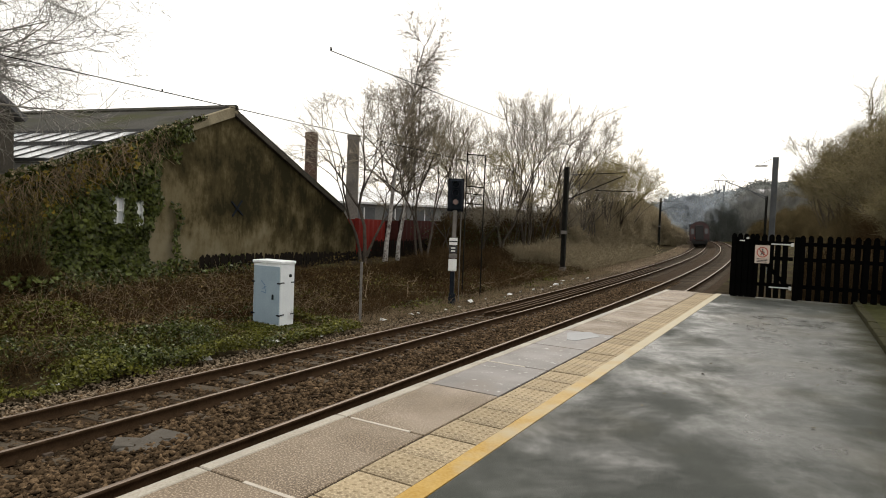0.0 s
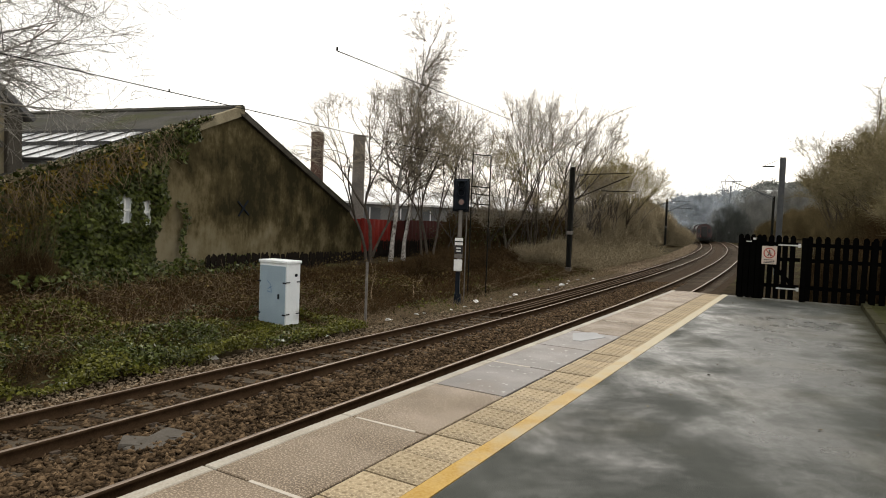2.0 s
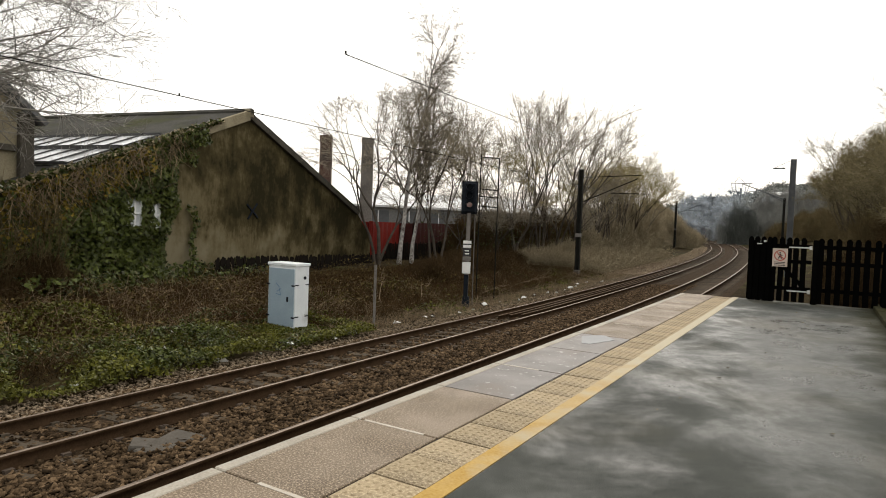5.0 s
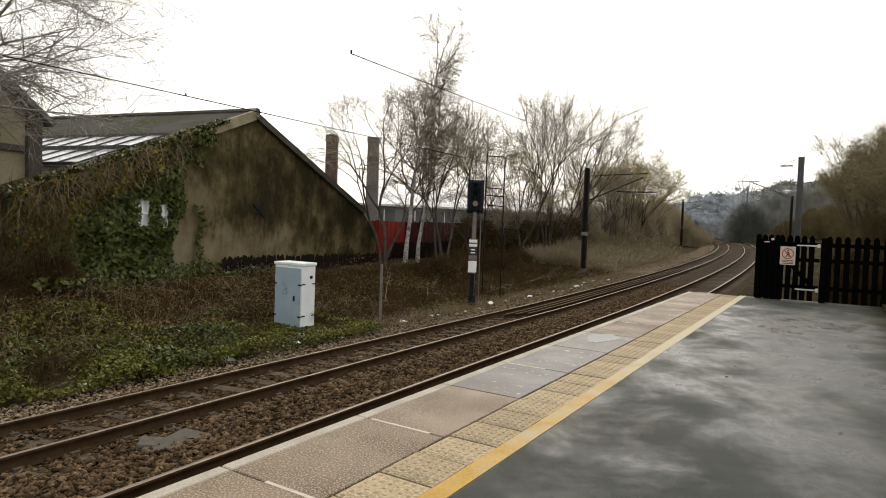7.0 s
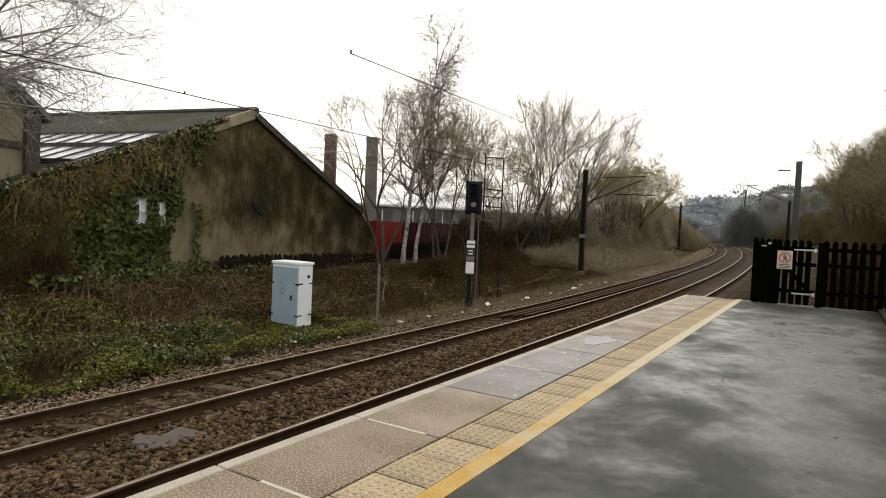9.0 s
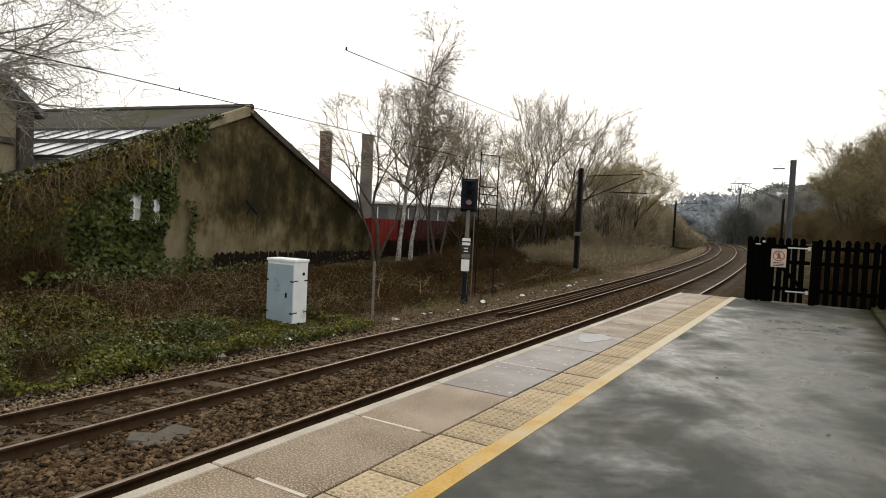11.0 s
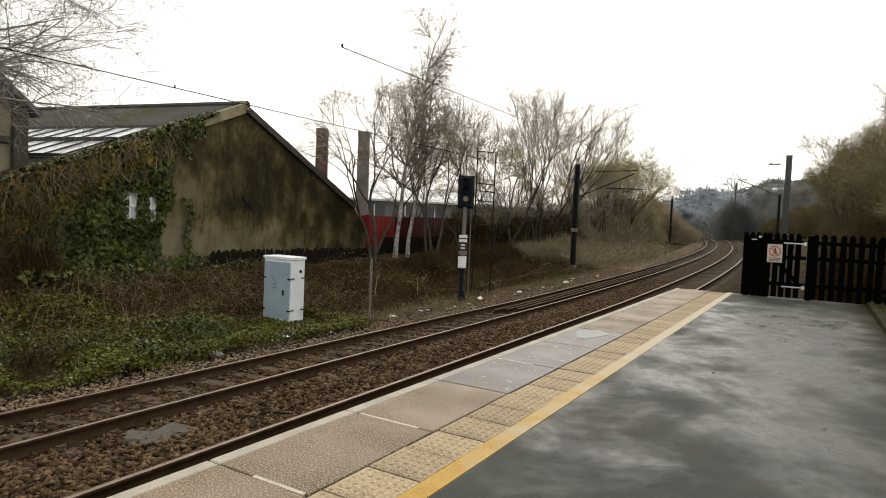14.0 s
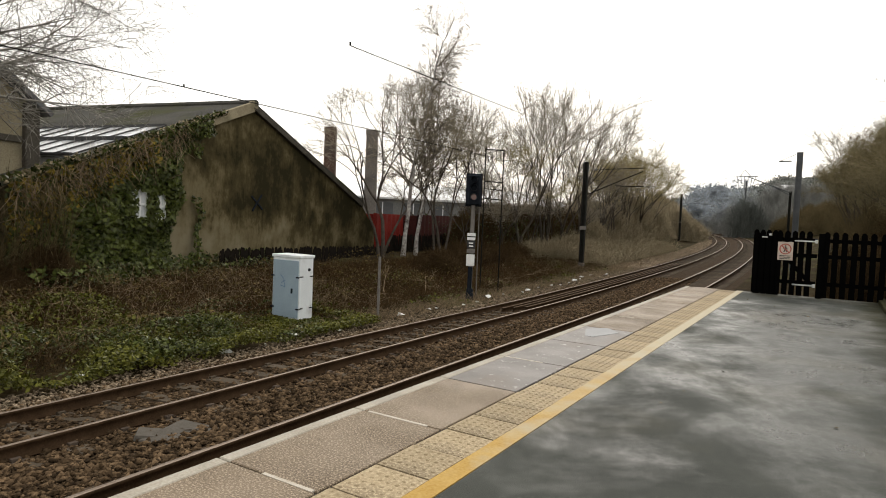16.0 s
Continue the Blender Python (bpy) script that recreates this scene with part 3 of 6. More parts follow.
def ground_sheet():
    us = np.concatenate([-np.geomspace(400, 21, 14), np.arange(-20, -10.4, 0.3), np.arange(-10.3, -2.8, 0.25), np.arange(-2.5, 6, 0.5), np.geomspace(6.5, 400, 16)])
    ys = np.concatenate([np.arange(-20, 40, 0.5), np.arange(40, 120, 2), np.geomspace(122, 3000, 40)])
    U, Y = np.meshgrid(us, ys)
    rough = np.vectorize(lambda a, b: noise.noise((a * 0.7, b * 0.7, 0)) * 0.10 + noise.noise((a * 2.3, b * 2.3, 5)) * 0.04)(U, Y)
    k = np.clip(np.abs(U + 6.5) - 3.6, 0, 1)
    Z = ground_z(U, Y) + rough * k
    V = np.stack([U - shift(Y), Y, Z], -1).reshape(-1, 3)
    w = len(us)
    i = (np.arange(len(ys) - 1)[:, None] * w + np.arange(w - 1)[None]).ravel()
    F = np.stack([i, i + 1, i + w + 1, i + w], 1)
    ob = raw("ground", V, F, [M["ground"], M["ballast"]])
    uc = np.tile((us[:-1] + us[1:]) / 2, len(ys) - 1)
    idx = ((uc > -10.15) & (uc < -3.0)).astype(np.int32)
    ob.data.polygons.foreach_set("material_index", idx)
    for p in ob.data.polygons:
        p.use_smooth = True
    tagged(ob, "rough brown verge ground with dark ballast under the tracks", "ground", kind="structure")


ground_sheet()


# ---- tracks ----
RAIL_PROFILE = ((-0.036, 0), (0.036, 0), (0.036, -0.035), (0.012, -0.05), (0.012, -0.135), (0.07, -0.158), (0.07, -0.17), (-0.07, -0.17), (-0.07, -0.158), (-0.012, -0.135), (-0.012, -0.05), (-0.036, -0.035))


def sweep_rail(name, u, y0, y1, parent, dz=0.0, top="rail_top"):
    ys = np.concatenate([np.arange(y0, min(y1, 120), 1.5), np.arange(120, y1, 6) if y1 > 120 else [], [y1]])
    prof = np.array(RAIL_PROFILE)
    k = len(prof)
    tilt = 0.065
    V = []
    for y in ys:
        x0, z0 = u - shift(y), rail_z(u) + grade(y) + dz
        V.append(np.stack([x0 + prof[:, 0], np.full(k, y), z0 + prof[:, 1] + prof[:, 0] * tilt], 1))
    V = np.concatenate(V)
    F, mi = [], []
    for j in range(len(ys) - 1):
        for i in range(k):
            F.append((j * k + i, j * k + (i + 1) % k, (j + 1) * k + (i + 1) % k, (j + 1) * k + i))
            mi.append(1 if i == 0 else 0)
    ob = raw(name, V, F, [M["rail_side"], M[top]], parent)
    ob.data.polygons.foreach_set("material_index", np.array(mi, dtype=np.int32))
    return ob


def sleeper_mesh():
    bm = bmesh.new()
    prof = [(-0.14, 0), (-0.12, 0.10), (0.12, 0.10), (0.14, 0)]
    lo = [bm.verts.new((-1.25, a, z)) for a, z in prof]
    hi = [bm.verts.new((1.25, a, z)) for a, z in prof]
    bm.faces.new(lo)
    bm.faces.new(list(reversed(hi)))
    for i in range(4):
        j = (i + 1) % 4
        bm.faces.new((lo[j], lo[i], hi[i], hi[j]))
    for sx in (-0.7525, 0.7525):
        for side in (-1, 1):
            box(bm, (sx + side * 0.11 - 0.035, -0.05, 0.095), (sx + side * 0.11 + 0.035, 0.05, 0.135))
    me = bpy.data.meshes.new("sleeper")
    bm.to_mesh(me)
    bm.free()
    me.materials.append(M["sleeper"])
    return me


def track(u_left, label):
    t = thing("railway_track", label, "railway track", group="running lines", kind="structure")
    sweep_rail("rail", u_left, -14, 330, t)
    sweep_rail("rail", u_left + 1.505, -14, 330, t)
    me = sleeper_mesh()
    rng = random.Random(int(-u_left * 10))
    y, uc = -8.0, u_left + 0.7525
    for i in range(200):
        s = new("sleeper", me)
        s.parent = t
        a = math.degrees(math.atan2(-(float(shift(y + 0.5)) - float(shift(y - 0.5))), 1.0))
        s.matrix_basis = pose(uc - float(shift(y)), y, float(rail_z(uc) + grade(y)) - 0.27, 0, math.degrees(-0.065), -a + rng.uniform(-1, 1))
        y += 0.625
    return t


far_track = track(-8.905, "rusty-sided running rails on concrete sleepers in ballast")
near_track = track(-5.37, "rusty-sided running rails beside the platform edge")
# short guide rails lying inside the far track by the signal
guard = thing("check_rails", "pair of rusty check rails laid between running rails", "rail", kind="structure")
for du in (0.36, 0.62, 0.9):
    sweep_rail("rail", -8.905 + du + 0.1, 17.2 + du, 46, guard, -0.03, "rail_rust")
# cable trunking lids beside the line
slab_group = thing("trackside_slab", "broken grey concrete slab lying in the ballast", "slab", pose(-6.55, 4.75, -1.245, 2, 3, 14))
part("slab_piece", bx((-0.3, -0.38, -0.05), (0.3, 0.38, 0.03), 0.02), M["slab"], slab_group)
slab_b = copy_thing(slab_group, pose(-6.85, 4.55, -1.24, -3, 8, 50))
slab_b.scale = (0.55, 0.5, 1)


def scatter_stones(name, label, u0, u1, y0, y1, count, size, material, seed, lift=0.0):
    rng = np.random.default_rng(seed)
    u = rng.uniform(u0, u1, count)
    dirt = (u > -8.85) & (u < -7.45) & (rng.uniform(0, 1, count) < 0.6)
    u = np.where(dirt, rng.uniform(-7.3, -5.3, count), u)
    # denser along the first stretch of the platform
    y = y0 + (y1 - y0) * rng.uniform(0, 1, count) ** 1.5
    z = ground_z(u, y) + lift + rng.uniform(-0.01, 0.03, count)
    c = np.stack([u - shift(y), y, z], 1)
    oct_ = np.array([(1, 0, 0), (0, 1, 0), (-1, 0, 0), (0, -1, 0), (0, 0, 0.8), (0, 0, -0.8)])
    sz = size * (0.4 + 1.3 * rng.uniform(0, 1, (count, 1, 1)) ** 1.6)
    v = oct_[None] * np.array([1, 0.8, 0.6]) * sz * rng.uniform(0.5, 1.3, (count, 6, 1)) + rng.normal(0, 0.16, (count, 6, 3)) * sz
    w = rng.uniform(0, math.tau, count)
    cs, sn = np.cos(w)[:, None], np.sin(w)[:, None]
    v = np.stack([v[..., 0] * cs - v[..., 1] * sn, v[..., 0] * sn + v[..., 1] * cs, v[..., 2]], -1) + c[:, None]
    f = np.array([(0, 1, 4), (1, 2, 4), (2, 3, 4), (3, 0, 4), (1, 0, 5), (2, 1, 5), (3, 2, 5), (0, 3, 5)])
    ob = raw(name, v, (np.arange(count)[:, None, None] * 6 + f[None]).reshape(-1, 3), material)
    return tagged(ob, label, "stones", kind="stuff")


scatter_stones("ballast_stones", "loose brown-grey ballast stones between and beside the rails", -9.9, -5.0, 1.5, 34, 60000, 0.046, M["stone"], 3, -0.004)
scatter_stones("cess_stones", "pale gravel along the edge of the verge", -10.4, -9.35, 1.5, 45, 13000, 0.03, M["cess_stone"], 4, 0.02)

scatter_stones("cess_stones", "pale gravel path beside the curving track", -11.6, -9.6, 42, 125, 9000, 0.07, M["cess_stone"], 6, 0.03)


# ---- platform ----
PLAT_END, EDGE, PLAT_R = 17.35, -3.155, 1.02
platform = thing("platform", "wet grey asphalt station platform with pale coping", "platform", pose(0, 0, 0, 0, 0, -0.43), kind="structure")
part("asphalt_surface", bx((-1.77, -12, -0.4), (PLAT_R, PLAT_END, 0.0)), M["asphalt"], platform)
part("platform_body", bx((EDGE + 0.12, -12, -1.35), (-1.775, PLAT_END - 0.02, -0.05)), M["face"], platform)
part("end_wall", bx((EDGE + 0.1, PLAT_END + 0.003, -1.35), (PLAT_R, PLAT_END + 0.22, -0.06)), M["face"], platform)
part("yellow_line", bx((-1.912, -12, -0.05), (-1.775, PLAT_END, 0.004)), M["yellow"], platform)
part("joint_strip", bx((EDGE + 0.05, -12, -0.06), (-1.915, PLAT_END, -0.012)), M["joint"], platform)

# blistered tiles, one row; the mesh is shared
TILE_L = 0.412


def tile_mesh(dots=True):
    bm = bmesh.new()
    w = 0.194
    box(bm, (-w, -TILE_L / 2 + 0.006, -0.05), (w, TILE_L / 2 - 0.006, 0.0))
    if dots:
        n = 6
        for i in range(n):
            for j in range(n):
                cx, cy = (i - (n - 1) / 2) * 0.0625, (j - (n - 1) / 2) * 0.068
                ring0 = [bm.verts.new((cx + 0.0165 * math.cos(k * math.tau / 8), cy + 0.0165 * math.sin(k * math.tau / 8), 0)) for k in range(8)]
                ring1 = [bm.verts.new((cx + 0.009 * math.cos(k * math.tau / 8), cy + 0.009 * math.sin(k * math.tau / 8), 0.006)) for k in range(8)]
                for k in range(8):
                    bm.faces.new((ring0[k], ring0[(k + 1) % 8], ring1[(k + 1) % 8], ring1[k]))
                bm.faces.new(ring1)
    me = bpy.data.meshes.new("tactile_tile")
    bm.to_mesh(me)
    bm.free()
    me.materials.append(M["tactile"])
    return me


tiles = tile_mesh()
rng = random.Random(11)
y = -0.5
while y < PLAT_END - 0.2:
    t = new("tactile_tile", tiles)
    t.parent = platform
    t.matrix_basis = pose(-2.113, y, rng.uniform(-0.003, 0.003), rng.uniform(-0.3, 0.3), rng.uniform(-0.3, 0.3), rng.uniform(-0.3, 0.3))
    y += TILE_L + 0.004

# coping slabs with a worn white nose
SLAB_JOINTS = (-1.5, 1.0, 2.52, 3.82, 5.1, 6.35, 7.72, 9.1, 10.5, 11.9, 13.3, 14.7, 16.1, PLAT_END)
for i, (a, b) in enumerate(zip(SLAB_JOINTS, SLAB_JOINTS[1:])):
    bm = bx((EDGE + 0.105, a + 0.008, -0.16), (-2.33, b - 0.008, 0.0), 0.006)
    part("coping_slab", bm, M["blue_slab" if i in (4, 5, 6) else "coping"], platform, "slab with peeling blue-grey paint" if i in (4, 5, 6) else "")
    part("white_nose", bx((EDGE, a + 0.006, -0.16), (EDGE + 0.103, b - 0.006, 0.001), 0.008), M["white_paint"], platform)
    if i in (2, 3, 5, 8):
        x0, x1 = {2: (-2.75, -2.35), 3: (-3.0, -2.45), 5: (-3.05, -2.6), 8: (-2.95, -2.7)}[i]
        part("mortar_fill", bx((x0, a - 0.014, -0.02), (x1, a + 0.014, 0.003)), M["mortar"], platform)

patch = bmesh.new()
bmesh.ops.convex_hull(patch, input=[patch.verts.new((-2.72 + 0.2 * math.cos(a) * (1 + 0.35 * math.sin(3 * a)), 8.7 + 0.36 * math.sin(a) * (1 + 0.3 * math.cos(4 * a)), z)) for a in [k * math.tau / 14 for k in range(14)] for z in (-0.01, 0.004)])
part("repair_patch", patch, M["patch"], platform, "smooth pale blue-grey patch on the slab")

# raised mossy edging along the back of the platform
edging = thing("platform_edging", "mossy stone kerb along the back of the platform", "kerb", pose(0, 0, 0, 0, 0, -0.43), kind="structure")
rng = random.Random(5)
y = -4.0
while y < 17.0:
    part("kerb_stone", bx((PLAT_R + 0.004, y, -0.2), (PLAT_R + 0.15, y + 0.89, 0.10 + rng.uniform(-0.01, 0.01)), 0.012), M["kerb"], edging)
    y += 0.905
bank = bx((PLAT_R + 0.155, -12, -0.3), (4.6, 17.5, 0.06))
tagged(mesh_ob("bank", bank, M["grass"]), "dark mossy soil bank behind the platform kerb", "bank", kind="structure")


# ---- picket fence and gate across the platform end ----
FY = 17.1


def pale(h, w=0.106, t=0.022):
    bm = prism([(-w / 2, 0), (w / 2, 0), (w / 2, h - 0.06), (w * 0.25, h - 0.012), (0, h), (-w * 0.25, h - 0.012), (-w / 2, h - 0.06)], t)
    me = bpy.data.meshes.new("pale")
    bm.to_mesh(me)
    bm.free()
    me.materials.append(M["black_wood"])
    return me


PALE = pale(1.55, 0.118)


def fence_run(name, label, x0, x1, pitch, posts):
    f = thing(name, label, "fence")
    x = x0
    while x < x1:
        o = new("pale", PALE)
        o.parent = f
        o.matrix_basis = pose(x, FY, 0.03, 0, rng.uniform(-0.5, 0.5), 0)
        x += pitch
    for z in (0.30, 0.95, 1.32):
        part("fence_rail", bx((x0 - 0.05, FY + 0.024, z), (x1 + 0.02, FY + 0.075, z + 0.09), 0.006), M["black_wood"], f)
    for px in posts:
        part("post", bx((px - 0.06, FY + 0.078, -0.02), (px + 0.05, FY + 0.178, 1.5), 0.008), M["black_wood"], f)
    return f


picket = fence_run("picket_fence", "black-stained wooden picket fence with round-topped pales", 0.08, 2.6, 0.183, (0.0, 1.35, 2.5))
gate = fence_run("picket_gate", "black-stained wooden picket gate with a warning sign", -0.90, -0.12, 0.158, ())
part("brace", bx((-0.52, -0.01, -0.045), (0.52, 0.03, 0.045), 0.004, pose(-0.5, FY + 0.05, 0.66, 0, 48, 0)), M["black_wood"], gate)
for z in (0.29, 1.34):
    strap = bmesh.new()
    box(strap, (-0.58, FY - 0.012, z - 0.016), (-0.14, FY - 0.002, z + 0.016), 0.003)
    box(strap, (-0.16, FY - 0.016, z - 0.045), (-0.10, FY - 0.002, z + 0.045), 0.004)
    part("hinge", strap, M["galv"], gate, "galvanised steel strap hinge")
part("gate_post", bx((-0.085, FY - 0.02, 0.0), (0.03, FY + 0.07, 1.53), 0.01), M["black_wood"], picket)
screen = thing("fence_screen", "close-boarded black wooden screen beside the gate", "fence")
x = -1.40
while x < -0.96:
    o = new("pale", PALE)
    o.parent = screen
    o.matrix_basis = pose(x, FY, 0.03)
    b = new("pale", PALE)
    b.parent = screen
    b.matrix_basis = pose(x + 0.068, FY + 0.03, 0.0) @ Matrix.Diagonal((1, 1, 0.93, 1))
    x += 0.136
part("post", bx((-1.44, FY + 0.06, -0.02), (-1.32, FY + 0.16, 1.48), 0.008), M["black_wood"], screen)
part("post", bx((-1.0, FY + 0.06, -0.02), (-0.92, FY + 0.16, 1.5), 0.008), M["black_wood"], screen)
latch = bmesh.new()
box(latch, (-1.28, FY - 0.02, 1.385), (-1.16, FY - 0.004, 1.41), 0.003)
box(latch, (-1.13, FY - 0.03, 1.44), (-1.07, FY - 0.004, 1.49), 0.004)
part("latch", latch, M["galv"], screen, "worn steel latch")

sign = thing("warning_sign", "weathered square no-entry notice fixed to the gate", "sign")
part("sign_plate", bx((-0.925, FY - 0.014, 0.86), (-0.60, FY - 0.004, 1.30), 0.004), M["cream_plate"], sign)
ring = bmesh.new()
c, n = Vector((-0.762, FY - 0.018, 1.13)), 28
for r in range(n):
    a0, a1 = r * math.tau / n, (r + 1) * math.tau / n
    q = [bm_v for bm_v in (ring.verts.new(c + Vector((math.cos(a) * k, 0, math.sin(a) * k))) for a, k in ((a0, 0.105), (a1, 0.105), (a1, 0.13), (a0, 0.13)))]
    ring.faces.new(q)
box(ring, (-0.115, -0.002, -0.011), (0.115, 0.002, 0.011), 0, Matrix.Translation(c) @ pose(0, 0, 0, 0, 45, 0))
part("red_ring", ring, M["red_paint"], sign)
fig = bmesh.new()
for lo, hi, tilt in (((-0.02, 0, -0.03), (0.02, 0.002, 0.045), 8), ((-0.012, 0, -0.085), (0.012, 0.002, -0.02), 24), ((-0.012, 0, -0.085), (0.012, 0.002, -0.02), -24), ((-0.05, 0, 0.0), (0.05, 0.002, 0.016), 12), ((-0.016, 0, 0.055), (0.016, 0.002, 0.085), 0)):
    box(fig, lo, hi, 0, Matrix.Translation(c + Vector((0, 0.001, 0))) @ pose(0, 0, 0, 0, tilt, 0))
part("symbol", fig, M["ink"], sign)
for z in (0.965, 0.93, 0.895):
    part("text_bar", bx((-0.88, FY - 0.017, z - 0.008), (-0.645, FY - 0.0145, z + 0.008)), M["ink"], sign)


# ---- the shed with the rendered gable ----
SHED = pose(-18.8, 16.5, 0, 0, 0, 10.9)    # local y runs along the gable, local -x along the ridge
APEX_Z, L_S, R_S, L_Z, R_Z = 5.46, -9.2, 8.9, 1.95, 2.05
shed = thing("mill_shed", "old shed with a stained rendered gable and sheet roof", "building", SHED)


def slab_poly(name, pts, thick, mat_, parent):
    """A flat polygon given by 3D corners, made solid downwards along its normal."""
    bm = bmesh.new()
    P = [Vector(p) for p in pts]
    nrm = (P[1] - P[0]).cross(P[2] - P[0]).normalized()
    if nrm.z < 0:
        nrm = -nrm
    a = [bm.verts.new(p) for p in P]
    b = [bm.verts.new(p - nrm * thick) for p in P]
    bm.faces.new(a)
    bm.faces.new(list(reversed(b)))
    for i in range(len(P)):
        j = (i + 1) % len(P)
        bm.faces.new((a[i], b[i], b[j], a[j]))
    bmesh.ops.recalc_face_normals(bm, faces=bm.faces)
    return part(name, bm, mat_, parent)


gw = prism([(L_S, -1.2), (10.5, -1.2), (10.5, 0.5), (10.2, 1.0), (R_S, R_Z), (0.0, APEX_Z), (L_S, L_Z)], 0.4)
bmesh.ops.transform(gw, matrix=pose(0, 0, 0, 0, 0, 90), verts=gw.verts)
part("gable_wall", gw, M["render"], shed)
for s0, z0, s1, z1, back in ((0, APEX_Z, R_S + 0.2, R_Z, False), (0, APEX_Z, L_S - 0.3, L_Z - 0.1, True)):
    slab_poly("roof_slope", [(0.10, s0, z0 + 0.14), (0.10, s1, z1 + 0.10), (-34, s1, z1 + 0.10), (-34, s0, z0 + 0.14)], 0.1, M["roof"], shed)
part("ridge_cap", tb((0.16, 0, APEX_Z + 0.12), (-34, 0, APEX_Z + 0.12), 0.14, 0.14, 6), M["roof"], shed)
# verge boards, one pale against the ivy side
for s0, z0, s1, z1, mt in ((0.0, APEX_Z - 0.02, R_S, R_Z - 0.02, "dark_stone"), (-0.05, APEX_Z - 0.14, -2.3, APEX_Z - 1.02, "stone_wall")):
    bm = bmesh.new()
    L = math.hypot(s1 - s0, z1 - z0)
    ang = math.degrees(math.atan2(z1 - z0, s1 - s0))
    box(bm, (-0.02, 0, -0.3 if mt == "stone_wall" else -0.12), (0.14, L, 0.06), 0.01, pose(0.0, s0, z0, ang, 0, 0))
    part("verge", bm, M[mt], shed)
part("kneeler", bx((-0.1, -0.16, APEX_Z - 0.1), (0.16, 0.14, APEX_Z + 0.2), 0.03), M["stone_wall"], shed)
# cross-shaped iron wall tie
tie = bmesh.new()
for tilt in (48, -36):
    box(tie, (0, -0.42, -0.035), (0.04, 0.42, 0.035), 0.006, pose(0.01, 0.35, 1.82, tilt, 0, 0))
part("wall_tie", tie, M["black_metal"], shed, "rusty cross-shaped iron wall tie")
# glazed strips in the ivy-side slope
pitch_l = (APEX_Z - L_Z) / -L_S


def slope_z(s):
    return APEX_Z + 0.14 + s * (APEX_Z - L_Z + 0.14) / 9.5


for s0, s1 in ((-3.95, -5.5), (-5.65, -7.3)):
    slab_poly("roof_light", [(-0.35, s0, slope_z(s0) + 0.05), (-0.35, s1, slope_z(s1) + 0.05), (-30, s1, slope_z(s1) + 0.05), (-30, s0, slope_z(s0) + 0.05)], 0.04, M["glazing"], shed)
    for k in range(37):
        part("glazing_bar", tb((-0.35 - k * 0.8, s0, slope_z(s0) + 0.07), (-0.35 - k * 0.8, s1, slope_z(s1) + 0.07), 0.03, sides=4), M["glazing_bar"], shed)
    for s in (s0, s1):
        part("glazing_bar", tb((-0.35, s, slope_z(s) + 0.08), (-30, s, slope_z(s) + 0.08), 0.06, sides=4), M["glazing_bar"], shed)


def shed_window(s, z, w, h):
    o = new("window")
    o.parent = shed
    part("pane", bx((0.01, s - w / 2, z), (0.03, s + w / 2, z + h)), M["pale_wall"], o)
    fr = bmesh.new()
    for a in (-w / 2, 0, w / 2):
        box(fr, (0.02, s + a - 0.035, z - 0.04), (0.08, s + a + 0.035, z + h + 0.04))
    for b in (0, h / 2, h):
        box(fr, (0.02, s - w / 2, z + b - 0.03), (0.085, s + w / 2, z + b + 0.03))
    part("window_frame", fr, M["white_window"], o)


shed_window(-5.32, 1.15, 0.5, 0.85)
shed_window(-4.52, 1.12, 0.36, 0.82)


# ---- the stone building beside it ----
annex = thing("stone_building", "small sandstone building with a dark pitched roof", "building", pose(-18.11, 8.53, 0, 0, 0, 10.9))
aw = prism([(-7.0, -1.2), (0, -1.2), (0, 3.95), (-3.5, 6.6), (-7.0, 3.95)], 0.35)
bmesh.ops.transform(aw, matrix=pose(0, 0, 0, 0, 0, 90), verts=aw.verts)
part("gable_wall", aw, M["stone_wall"], annex)
slab_poly("roof_slope", [(0.3, -3.5, 6.75), (0.3, 0.3, 3.92), (-12, 0.3, 3.92), (-12, -3.5, 6.75)], 0.14, M["slate"], annex)
slab_poly("roof_slope", [(0.3, -3.5, 6.75), (0.3, -7.3, 3.92), (-12, -7.3, 3.92), (-12, -3.5, 6.75)], 0.14, M["slate"], annex)
part("corner_pier", bx((-0.3, -0.36, -1.2), (0.14, 0.03, 4.1), 0.02), M["dark_stone"], annex)
part("side_wall", bx((-12, -0.3, -1.2), (-0.36, 0.0, 3.9)), M["dark_stone"], annex)
part("string_course", bx((0.01, -7, 3.05), (0.09, -0.43, 3.22), 0.01), M["dark_stone"], annex)
part("string_course", bx((0.01, -7, 1.9), (0.07, -0.43, 2.0), 0.01), M["dark_stone"], annex)


